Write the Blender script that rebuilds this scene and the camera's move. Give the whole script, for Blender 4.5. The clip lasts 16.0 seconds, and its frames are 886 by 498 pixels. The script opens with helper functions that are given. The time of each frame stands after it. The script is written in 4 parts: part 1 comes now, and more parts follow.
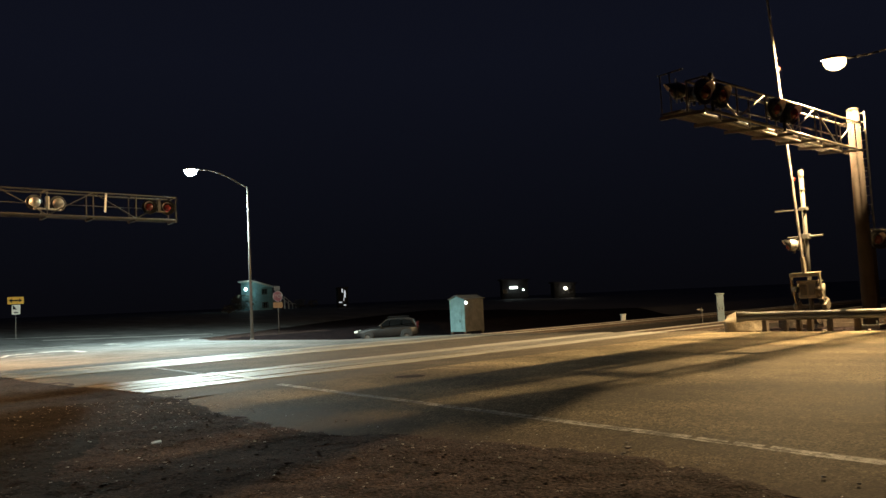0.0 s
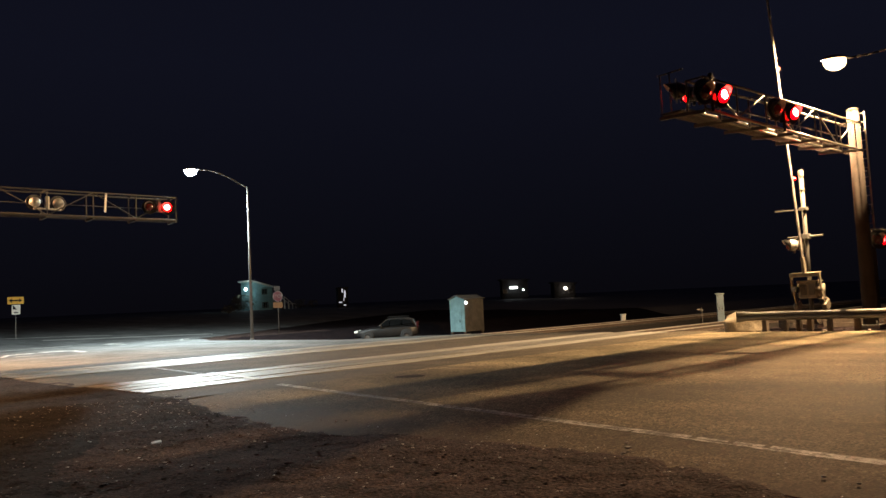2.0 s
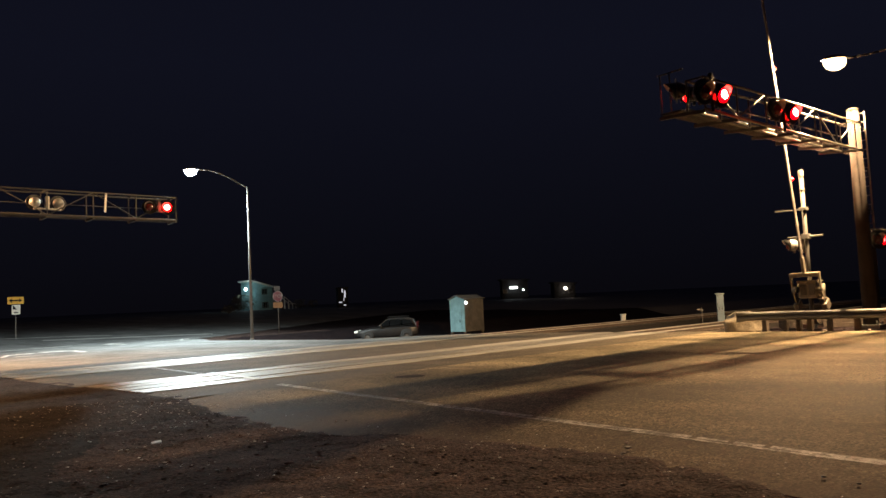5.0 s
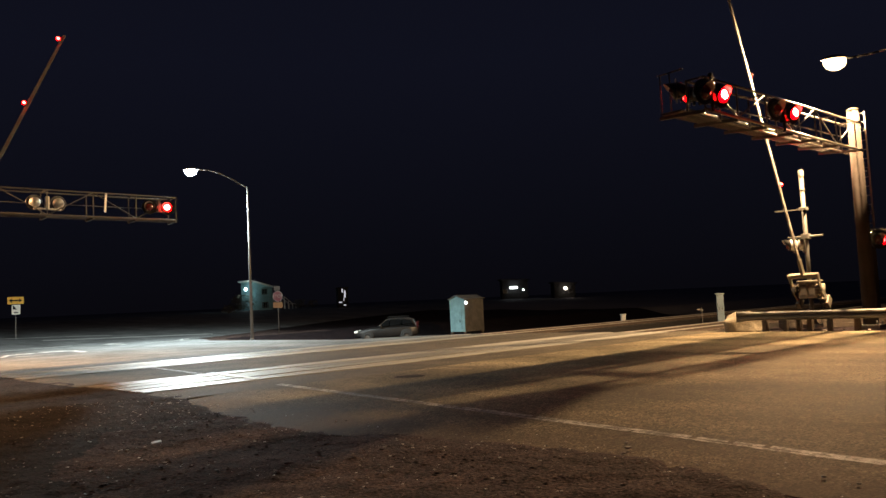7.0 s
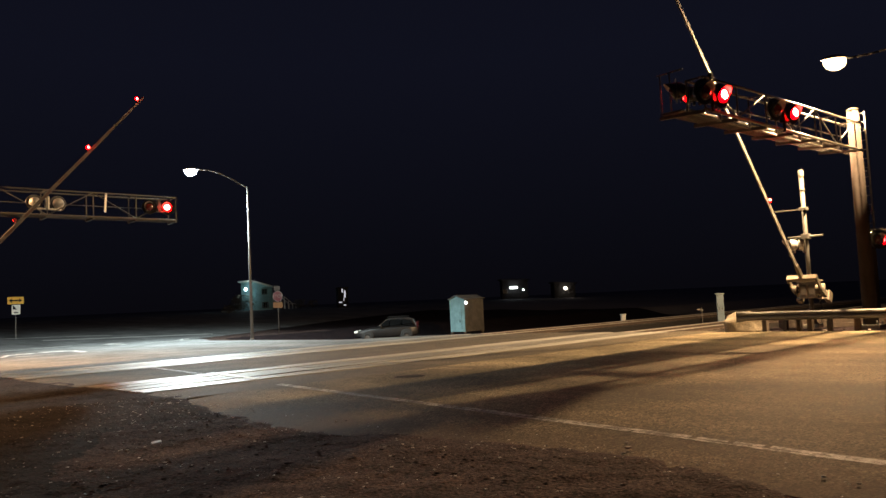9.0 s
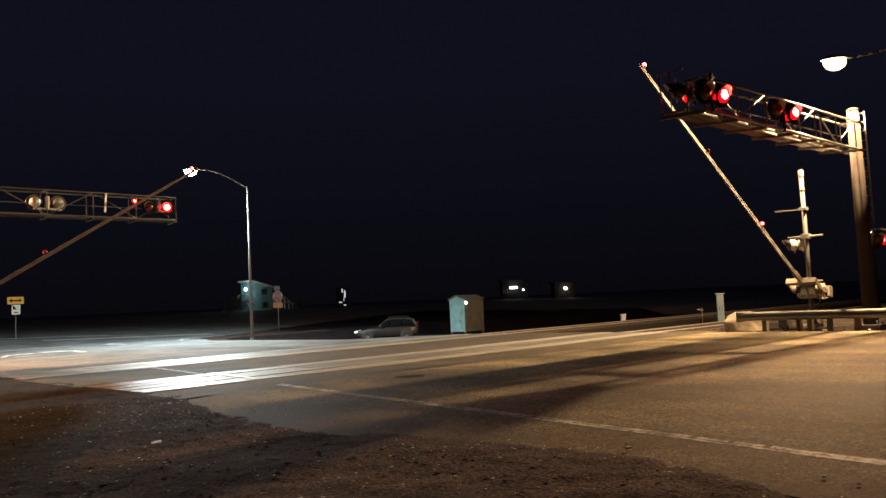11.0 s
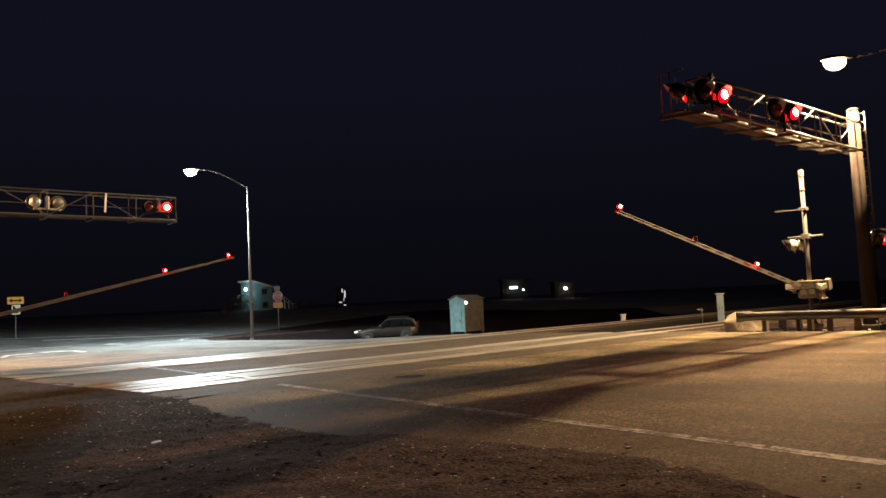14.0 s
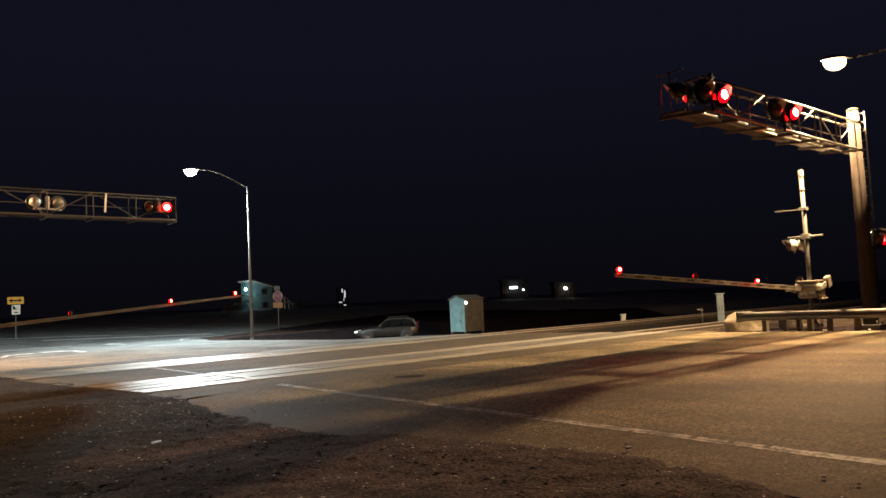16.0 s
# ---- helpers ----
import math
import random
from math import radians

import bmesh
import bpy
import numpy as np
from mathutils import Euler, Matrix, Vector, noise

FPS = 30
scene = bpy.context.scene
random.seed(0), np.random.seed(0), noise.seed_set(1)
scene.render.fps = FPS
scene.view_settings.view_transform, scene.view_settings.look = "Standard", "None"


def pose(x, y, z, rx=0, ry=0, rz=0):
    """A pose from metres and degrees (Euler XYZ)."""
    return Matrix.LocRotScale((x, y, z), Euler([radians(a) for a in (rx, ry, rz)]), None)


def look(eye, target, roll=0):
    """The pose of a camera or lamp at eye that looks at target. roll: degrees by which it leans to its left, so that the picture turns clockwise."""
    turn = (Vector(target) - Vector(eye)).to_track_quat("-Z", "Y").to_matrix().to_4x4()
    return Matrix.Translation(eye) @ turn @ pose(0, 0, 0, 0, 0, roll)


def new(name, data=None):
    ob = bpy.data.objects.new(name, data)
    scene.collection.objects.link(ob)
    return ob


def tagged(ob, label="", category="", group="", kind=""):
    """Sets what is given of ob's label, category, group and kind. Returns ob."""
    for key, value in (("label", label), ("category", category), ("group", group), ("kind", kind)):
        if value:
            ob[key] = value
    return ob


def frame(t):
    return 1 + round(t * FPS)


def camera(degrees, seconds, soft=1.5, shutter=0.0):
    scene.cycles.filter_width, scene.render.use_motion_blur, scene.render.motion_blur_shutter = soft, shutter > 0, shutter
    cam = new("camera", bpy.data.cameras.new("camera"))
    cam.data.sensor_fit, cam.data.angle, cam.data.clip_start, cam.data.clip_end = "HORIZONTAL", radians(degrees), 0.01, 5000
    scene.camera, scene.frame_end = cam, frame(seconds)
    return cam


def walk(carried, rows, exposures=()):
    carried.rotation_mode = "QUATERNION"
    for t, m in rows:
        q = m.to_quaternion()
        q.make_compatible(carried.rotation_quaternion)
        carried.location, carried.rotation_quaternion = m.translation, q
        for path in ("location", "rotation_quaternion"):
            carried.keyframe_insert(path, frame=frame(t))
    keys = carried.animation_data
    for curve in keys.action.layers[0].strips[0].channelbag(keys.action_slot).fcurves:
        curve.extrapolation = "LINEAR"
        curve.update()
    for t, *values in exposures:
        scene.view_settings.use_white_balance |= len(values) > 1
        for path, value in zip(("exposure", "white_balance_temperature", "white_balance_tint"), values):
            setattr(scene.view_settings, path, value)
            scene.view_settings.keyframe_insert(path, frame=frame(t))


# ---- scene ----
cam = camera(59, 16.0)
VIEW = look((0, 0, 1.45), (0, 10, 1.45 + 10 * math.tan(radians(4.05))), -2.9)
walk(cam, [(0.0, VIEW), (16.0, VIEW)], [(0.0, 0.1, 6500, 10), (0.6, 0.1, 6500, 10), (1.0, 0.12, 6500, 21), (16.0, 0.12, 6500, 21)])

# ---- world and lamps ----
world = bpy.data.worlds.new("night")
scene.world = world
world.use_nodes = True
wn, wl = world.node_tree.nodes, world.node_tree.links
wn["Background"].inputs[1].default_value = 0.0112
sky_co, sky_z, sky_ramp = wn.new("ShaderNodeTexCoord"), wn.new("ShaderNodeSeparateXYZ"), wn.new("ShaderNodeValToRGB")
wl.new(sky_co.outputs["Generated"], sky_z.inputs[0])
wl.new(sky_z.outputs["Z"], sky_ramp.inputs[0])
wl.new(sky_ramp.outputs[0], wn["Background"].inputs[0])
sky_ramp.color_ramp.elements[0].position, sky_ramp.color_ramp.elements[0].color = 0.0, (0.2, 0.2, 0.3, 1)
sky_ramp.color_ramp.elements[1].position, sky_ramp.color_ramp.elements[1].color = 0.3, (0.38, 0.45, 0.9, 1)
sky_ramp.color_ramp.elements.new(0.1).color = (0.26, 0.29, 0.5, 1)

# The plan is laid out along the tracks: s runs with the rails, q across them, away from the camera.
PLAN = pose(0, 0, 0, 0, 0, 44)


def at(s, q, z=0.0, rz=0.0):
    return PLAN @ pose(s, q, z, 0, 0, rz)


def lamp(name, s, q, z, watts, colour, radius, spread=172, lean=(0, 0), blend=0.18):
    data = bpy.data.lights.new(name, "SPOT")
    data.energy, data.color, data.shadow_soft_size = watts, colour, radius
    data.spot_size, data.spot_blend = radians(spread), blend
    ob = new(name, data)
    ob.matrix_world = at(s, q, z) @ pose(0, 0, 0, *lean)
    return ob


SODIUM = (27.0, 9.03, 8.82)
LED = (20.8, 42.2, 9.95)
SODIUM_LEFT = (3.0, 34.0, 8.8)
lamp("sodium_light", *SODIUM[:2], SODIUM[2] - 0.25, 28000, (1.0, 0.69, 0.33), 0.09, lean=(41, 13), blend=0.27)
lamp("led_light", *LED[:2], LED[2] - 0.2, 23500, (0.76, 1.0, 0.95), 0.2, 164, (0, 7), 0.3)
lamp("sodium_light", *SODIUM_LEFT[:2], SODIUM_LEFT[2] - 0.25, 20000, (1.0, 0.56, 0.22), 0.12, 168, blend=0.5)

# ---- materials ----


def mat(name, colour, rough=0.7, metal=0.0, other=None, scale=3.0, fine=60.0, bump=0.0, mix=0.5, rough_var=0.0, each=0.0, spec=0.5):
    m = bpy.data.materials.new(name)
    m.use_nodes = True
    n, l = m.node_tree.nodes, m.node_tree.links
    b = n["Principled BSDF"]
    b.inputs["Metallic"].default_value = metal
    b.inputs["Specular IOR Level"].default_value = spec
    tc = n.new("ShaderNodeTexCoord")
    big, small = n.new("ShaderNodeTexNoise"), n.new("ShaderNodeTexNoise")
    for t, s, d in ((big, scale, 5), (small, fine, 3)):
        t.inputs["Scale"].default_value, t.inputs["Detail"].default_value = s, d
        l.new(tc.outputs["Object"], t.inputs["Vector"])
    add = n.new("ShaderNodeMath")
    add.operation = "MULTIPLY_ADD"
    add.inputs[1].default_value = 0.55
    l.new(small.outputs[0], add.inputs[0])
    sc = n.new("ShaderNodeMath")
    sc.operation = "MULTIPLY"
    sc.inputs[1].default_value = 0.55
    l.new(big.outputs[0], sc.inputs[0])
    l.new(sc.outputs[0], add.inputs[2])
    ramp = n.new("ShaderNodeValToRGB")
    o = other or tuple(c * 0.6 for c in colour)
    ramp.color_ramp.elements[0].position, ramp.color_ramp.elements[1].position = 0.55 - mix * 0.3, 0.55 + mix * 0.3
    ramp.color_ramp.elements[0].color, ramp.color_ramp.elements[1].color = (*o, 1), (*colour, 1)
    l.new(add.outputs[0], ramp.inputs[0])
    out = ramp.outputs[0]
    if each:
        info, hsv, mr = n.new("ShaderNodeObjectInfo"), n.new("ShaderNodeHueSaturation"), n.new("ShaderNodeMapRange")
        mr.inputs[3].default_value, mr.inputs[4].default_value = 1 - each, 1 + each
        l.new(info.outputs["Random"], mr.inputs[0])
        l.new(mr.outputs[0], hsv.inputs["Value"])
        l.new(out, hsv.inputs["Color"])
        out = hsv.outputs[0]
    l.new(out, b.inputs["Base Color"])
    mr = n.new("ShaderNodeMapRange")
    mr.inputs[3].default_value, mr.inputs[4].default_value = max(0.05, rough - rough_var), min(1, rough + rough_var)
    l.new(big.outputs[0], mr.inputs[0])
    l.new(mr.outputs[0], b.inputs["Roughness"])
    if bump:
        bp = n.new("ShaderNodeBump")
        bp.inputs["Strength"].default_value, bp.inputs["Distance"].default_value = 0.8, bump
        l.new(small.outputs[0], bp.inputs["Height"])
        l.new(bp.outputs[0], b.inputs["Normal"])
    return m


def worn(m, across, along, dark, light):
    """Adds long wear streaks to a material, along y of its object."""
    n, l = m.node_tree.nodes, m.node_tree.links
    b = n["Principled BSDF"]
    old = b.inputs["Base Color"].links[0].from_socket
    tc, mp, nz, mr = n.new("ShaderNodeTexCoord"), n.new("ShaderNodeMapping"), n.new("ShaderNodeTexNoise"), n.new("ShaderNodeMapRange")
    mp.inputs["Scale"].default_value = (across, along, 1)
    nz.inputs["Scale"].default_value, nz.inputs["Detail"].default_value = 1.0, 6
    mr.inputs[1].default_value, mr.inputs[2].default_value, mr.inputs[3].default_value, mr.inputs[4].default_value = 0.3, 0.7, dark, light
    hsv = n.new("ShaderNodeHueSaturation")
    l.new(tc.outputs["Object"], mp.inputs[0])
    l.new(mp.outputs[0], nz.inputs[0])
    l.new(nz.outputs[0], mr.inputs[0])
    l.new(mr.outputs[0], hsv.inputs["Value"])
    l.new(old, hsv.inputs["Color"])
    l.new(hsv.outputs[0], b.inputs["Base Color"])
    return m


def speckle(m, scale, lo, hi):
    """Stones in the surface, each with its own shade."""
    n, l = m.node_tree.nodes, m.node_tree.links
    b = n["Principled BSDF"]
    old = b.inputs["Base Color"].links[0].from_socket
    tc, vo, sp, mr = n.new("ShaderNodeTexCoord"), n.new("ShaderNodeTexVoronoi"), n.new("ShaderNodeSeparateColor"), n.new("ShaderNodeMapRange")
    vo.inputs["Scale"].default_value = scale
    mr.inputs[3].default_value, mr.inputs[4].default_value = lo, hi
    hsv = n.new("ShaderNodeHueSaturation")
    l.new(tc.outputs["Object"], vo.inputs["Vector"])
    l.new(vo.outputs["Color"], sp.inputs[0])
    l.new(sp.outputs[0], mr.inputs[0])
    l.new(mr.outputs[0], hsv.inputs["Value"])
    l.new(old, hsv.inputs["Color"])
    l.new(hsv.outputs[0], b.inputs["Base Color"])
    return m


def darkened(m, lo, hi, k):
    """A darker lane between x = lo and x = hi."""
    n, l = m.node_tree.nodes, m.node_tree.links
    b = n["Principled BSDF"]
    old = b.inputs["Base Color"].links[0].from_socket
    tc, sp, nz, ma, ramp, hsv = [n.new("ShaderNode" + t) for t in ("TexCoord", "SeparateXYZ", "TexNoise", "Math", "ValToRGB", "HueSaturation")]
    mr, val = n.new("ShaderNodeMapRange"), n.new("ShaderNodeMapRange")
    nz.inputs["Scale"].default_value, nz.inputs["Detail"].default_value = 0.7, 6
    ma.operation = "MULTIPLY_ADD"
    ma.inputs[1].default_value = 1.6
    mr.inputs[1].default_value, mr.inputs[2].default_value = lo - 1.2, hi + 2.8
    el = ramp.color_ramp.elements
    el[0].position, el[0].color = 0.22, (0, 0, 0, 1)
    el[1].position, el[1].color = 0.8, (0, 0, 0, 1)
    for p in (0.36, 0.62):
        el.new(p).color = (1, 1, 1, 1)
    val.inputs[3].default_value, val.inputs[4].default_value = 1.0, k
    l.new(tc.outputs["Object"], sp.inputs[0])
    l.new(tc.outputs["Object"], nz.inputs["Vector"])
    l.new(nz.outputs[0], ma.inputs[0])
    l.new(sp.outputs["X"], ma.inputs[2])
    l.new(ma.outputs[0], mr.inputs[0])
    l.new(mr.outputs[0], ramp.inputs[0])
    l.new(ramp.outputs[0], val.inputs[0])
    l.new(val.outputs[0], hsv.inputs["Value"])
    l.new(old, hsv.inputs["Color"])
    l.new(hsv.outputs[0], b.inputs["Base Color"])
    return m


def soiled(m, lo, hi, colour):
    """Dirt carried over the road's edge: full below x = lo, thinning out to x = hi in ragged patches."""
    n, l = m.node_tree.nodes, m.node_tree.links
    b = n["Principled BSDF"]
    old = b.inputs["Base Color"].links[0].from_socket
    tc, sp, nz, mix = n.new("ShaderNodeTexCoord"), n.new("ShaderNodeSeparateXYZ"), n.new("ShaderNodeTexNoise"), n.new("ShaderNodeMix")
    ma, mr = n.new("ShaderNodeMath"), n.new("ShaderNodeMapRange")
    ma.operation = "MULTIPLY_ADD"
    ma.inputs[1].default_value = 2.4
    nz.inputs["Scale"].default_value, nz.inputs["Detail"].default_value, nz.inputs["Roughness"].default_value = 1.1, 8, 0.7
    mr.inputs[1].default_value, mr.inputs[2].default_value, mr.inputs[3].default_value, mr.inputs[4].default_value = lo + 1.2, hi + 1.2, 0.95, 0.0
    mix.data_type = "RGBA"
    l.new(tc.outputs["Object"], sp.inputs[0])
    l.new(tc.outputs["Object"], nz.inputs["Vector"])
    l.new(nz.outputs[0], ma.inputs[0])
    l.new(sp.outputs["X"], ma.inputs[2])
    l.new(ma.outputs[0], mr.inputs[0])
    l.new(mr.outputs[0], mix.inputs[0])
    l.new(old, mix.inputs[6])
    mix.inputs[7].default_value = (*colour, 1)
    l.new(mix.outputs[2], b.inputs["Base Color"])
    return m


def glow(name, colour, strength):
    m = bpy.data.materials.new(name)
    m.use_nodes = True
    b = m.node_tree.nodes["Principled BSDF"]
    b.inputs["Base Color"].default_value = (*[c * 0.5 for c in colour], 1)
    b.inputs["Emission Color"].default_value = (*colour, 1)
    b.inputs["Emission Strength"].default_value = strength
    return m


ASPHALT = speckle(speckle(worn(mat("asphalt", (0.162, 0.131, 0.084), 0.82, other=(0.062, 0.05, 0.033), scale=0.4, fine=38, bump=0.003, mix=0.22, rough_var=0.1, spec=0.03), 0.9, 0.05, 0.65, 1.3), 15, 0.75, 1.25), 55, 0.3, 1.75)
darkened(ASPHALT, 7.2, 12.5, 0.66)
soiled(ASPHALT, 5.0, 7.3, (0.07, 0.047, 0.036))
ASPHALT_FAR = speckle(worn(mat("grey_asphalt", (0.165, 0.168, 0.17), 0.8, other=(0.085, 0.086, 0.087), scale=0.5, fine=38, bump=0.002, mix=0.3, rough_var=0.1, spec=0.05), 0.9, 0.05, 0.75, 1.2), 40, 0.6, 1.4)
ASPHALT_NEW = speckle(mat("asphalt_patch", (0.084, 0.07, 0.053), 0.8, other=(0.044, 0.037, 0.028), scale=0.8, fine=38, bump=0.0015, mix=0.28, rough_var=0.1, spec=0.03), 40, 0.65, 1.35)
DIRT = speckle(mat("dirt", (0.08, 0.053, 0.047), 0.95, other=(0.026, 0.018, 0.016), scale=1.4, fine=26, bump=0.03, mix=0.4, spec=0.03), 42, 0.35, 1.65)
# Far ground painted paler, standing in for the glare that veils the horizon.
VEILED_GROUND = mat("veiled_far_ground", (0.2, 0.185, 0.18), 0.95, other=(0.13, 0.12, 0.115), scale=0.05, fine=0.8, mix=0.8, spec=0.05)
# Real dark trackbed; also put on dirt that gets little light.
TRACKBED_UNLIT = speckle(mat("oily_trackbed_and_unlit_dirt", (0.022, 0.015, 0.016), 0.95, other=(0.01, 0.008, 0.009), scale=1.1, fine=24, bump=0.03, mix=0.5, spec=0.03), 30, 0.4, 1.7)
GRAVEL = mat("ballast_stone", (0.03, 0.026, 0.024), 0.9, other=(0.014, 0.013, 0.012), scale=6, fine=22, bump=0.05, mix=0.8, spec=0.04)
PEBBLE = mat("pebble", (0.34, 0.3, 0.27), 0.7, other=(0.07, 0.055, 0.05), scale=2.5, fine=40, bump=0.004, mix=0.8)
CONCRETE = mat("concrete", (0.25, 0.24, 0.215), 0.46, other=(0.13, 0.124, 0.11), scale=1.4, fine=30, bump=0.003, mix=0.8, rough_var=0.14, each=0.22, spec=0.18)
GAUGE = speckle(mat("worn_gauge_panel", (0.15, 0.142, 0.125), 0.56, other=(0.075, 0.07, 0.062), scale=1.6, fine=24, bump=0.006, mix=0.6, rough_var=0.1, each=0.3, spec=0.15), 35, 0.7, 1.3)
PAINT = speckle(mat("road_paint", (0.34, 0.325, 0.29), 0.7, other=(0.105, 0.098, 0.088), scale=3, fine=26, bump=0.004, mix=0.16, spec=0.05), 45, 0.65, 1.3)
PAINT_FRESH = mat("fresh_road_paint", (0.55, 0.55, 0.53), 0.6, other=(0.26, 0.26, 0.25), scale=2, fine=14, mix=0.5, spec=0.3)
# The white street lamp's blue is put into this grey paint.
CABINET_LED_TINT = mat("led_tinted_grey", (0.12, 0.165, 0.2), 0.6, 0.1, other=(0.08, 0.11, 0.135), scale=4, fine=40, mix=0.8)
RAIL = mat("rail_steel", (0.55, 0.53, 0.5), 0.38, 0.6, other=(0.26, 0.23, 0.21), scale=4, fine=50, mix=0.7, rough_var=0.1)
RUST = mat("rusty_steel", (0.09, 0.065, 0.05), 0.65, 0.3, scale=5, fine=60, bump=0.002)
TIE = mat("tie_wood", (0.06, 0.047, 0.04), 0.9, other=(0.025, 0.02, 0.017), scale=4, fine=50, bump=0.01, each=0.3, spec=0.06)
GALV = mat("galvanised_steel", (0.13, 0.128, 0.124), 0.6, 0.3, other=(0.08, 0.077, 0.07), scale=5, fine=70, bump=0.001, mix=0.8, rough_var=0.12)
MAST = mat("dull_mast_steel", (0.034, 0.026, 0.022), 0.85, 0.0, other=(0.019, 0.015, 0.013), scale=3, fine=30, bump=0.003, mix=0.6, spec=0.08)
WEATHERED = mat("weathered_steel", (0.1, 0.088, 0.078), 0.7, 0.1, other=(0.045, 0.036, 0.03), scale=3, fine=40, bump=0.002, mix=0.8)
ALU = mat("aluminium", (0.115, 0.108, 0.1), 0.6, 0.3, other=(0.07, 0.067, 0.062), scale=5, fine=50, mix=0.8)
PIPE = mat("bare_steel_pipe", (0.3, 0.28, 0.25), 0.34, 0.7, other=(0.14, 0.125, 0.11), scale=3, fine=40, bump=0.001, mix=0.8, rough_var=0.1)
# The far cantilever's weak light is put into this darker steel.
DIM_TRUSS = mat("dim_truss_steel", (0.055, 0.052, 0.05), 0.75, 0.1, other=(0.032, 0.03, 0.028), scale=3, fine=40, bump=0.002, mix=0.8)
SIGNALBLACK = mat("signal_black", (0.012, 0.012, 0.012), 0.3, scale=5, fine=40, mix=0.7, spec=0.5)
BLACK = mat("black_paint", (0.012, 0.012, 0.012), 0.8, scale=5, fine=40, mix=0.7, spec=0.15)
SILVER = mat("silver_paint", (0.42, 0.41, 0.385), 0.45, 0.3, scale=6, fine=60, mix=0.7)
WOOD = mat("weathered_wood", (0.095, 0.07, 0.05), 0.9, other=(0.045, 0.033, 0.024), scale=5, fine=50, bump=0.006, each=0.2)


def islands(m, dark, light):
    """Gives each loose stone of a mesh its own shade."""
    n, l = m.node_tree.nodes, m.node_tree.links
    b = n["Principled BSDF"]
    geo, ramp = n.new("ShaderNodeNewGeometry"), n.new("ShaderNodeValToRGB")
    ramp.color_ramp.elements[0].color, ramp.color_ramp.elements[1].color = (*dark, 1), (*light, 1)
    ramp.color_ramp.elements[0].position, ramp.color_ramp.elements[1].position = 0.2, 1.0
    l.new(geo.outputs["Random Per Island"], ramp.inputs[0])
    l.new(ramp.outputs[0], b.inputs["Base Color"])
    return m


STONE_MIX = islands(mat("mixed_stone", (0.3, 0.27, 0.24), 0.6, scale=3, fine=40, bump=0.003), (0.05, 0.04, 0.034), (0.55, 0.5, 0.45))
CLOD = islands(mat("dirt_clod", (0.08, 0.06, 0.05), 0.95, scale=3, fine=60, bump=0.01, spec=0.03), (0.03, 0.022, 0.019), (0.095, 0.07, 0.056))
ARMWHITE = mat("weathered_arm_white", (0.22, 0.205, 0.19), 0.65, other=(0.16, 0.145, 0.13), scale=4, fine=40, mix=0.8)
# Far gate's arm colours: the white is dimmed for its weak light.
ARMWHITE_DIM = mat("dim_arm_white", (0.07, 0.063, 0.06), 0.7, other=(0.04, 0.035, 0.032), scale=4, fine=40, mix=0.8, spec=0.2)
REDTAPE_FAR = mat("far_red_sheeting", (0.05, 0.025, 0.022), 0.7, other=(0.05, 0.03, 0.027), scale=4, fine=40, spec=0.2)
WHITE = mat("white_paint", (0.72, 0.72, 0.68), 0.5, other=(0.5, 0.49, 0.44), scale=4, fine=40, mix=0.8)
REDTAPE = mat("red_sheeting", (0.05, 0.02, 0.018), 0.65, other=(0.03, 0.015, 0.013), scale=4, fine=40)
YELLOW = mat("yellow_sheeting", (0.75, 0.42, 0.03), 0.45, other=(0.6, 0.33, 0.03), scale=4, fine=40)
ORANGE = mat("orange_sheeting", (0.085, 0.036, 0.014), 0.5, other=(0.05, 0.022, 0.01), scale=4, fine=40, spec=0.08)
SIGNRED = mat("sign_red", (0.045, 0.007, 0.008), 0.6, scale=5, fine=40, spec=0.08)
CAST = mat("cast_housing", (0.22, 0.19, 0.15), 0.65, 0.1, other=(0.11, 0.092, 0.067), scale=6, fine=45, bump=0.002, mix=0.8)
SAND = mat("packed_earth", (0.23, 0.19, 0.13), 0.95, other=(0.085, 0.07, 0.05), scale=2.5, fine=20, bump=0.03, mix=0.8)
CARPAINT = mat("silver_car_paint", (0.028, 0.026, 0.026), 0.38, 0.6, scale=2, fine=30, mix=0.8)
RUBBER = mat("tyre_rubber", (0.02, 0.02, 0.02), 0.85, scale=5, fine=40)
DARKGLASS = mat("car_glass", (0.012, 0.013, 0.014), 0.08, scale=3, fine=20)
# Teal of the lamps' light is put into both siding colours below.
SIDING = mat("lamp_tinted_siding", (0.2, 0.38, 0.41), 0.75, other=(0.1, 0.21, 0.235), scale=2, fine=25, bump=0.003)
SHED_LED_TINT = mat("led_tinted_siding", (0.16, 0.28, 0.3), 0.8, other=(0.08, 0.15, 0.165), scale=2, fine=25, bump=0.003)
SHEDTAN = mat("grey_siding", (0.12, 0.11, 0.1), 0.8, other=(0.045, 0.04, 0.035), scale=2, fine=25, bump=0.003)
ROOF = mat("dark_shingle", (0.08, 0.075, 0.07), 0.85, scale=3, fine=30, bump=0.01)
DARKWALL = mat("dark_far_wall", (0.028, 0.028, 0.03), 0.9, scale=2, fine=25, bump=0.003, spec=0.1)
# Black hood's inside painted pale, so lens light on it reads as glare.
HOOD = mat("pale_hood_lining", (0.6, 0.5, 0.5), 0.6, scale=5, fine=40)
FOLIAGE = mat("dry_scrub", (0.07, 0.065, 0.035), 0.9, other=(0.035, 0.035, 0.02), scale=3, fine=30)
LENS_OFF = mat("dark_red_lens", (0.10, 0.012, 0.01), 0.18, scale=5, fine=40)
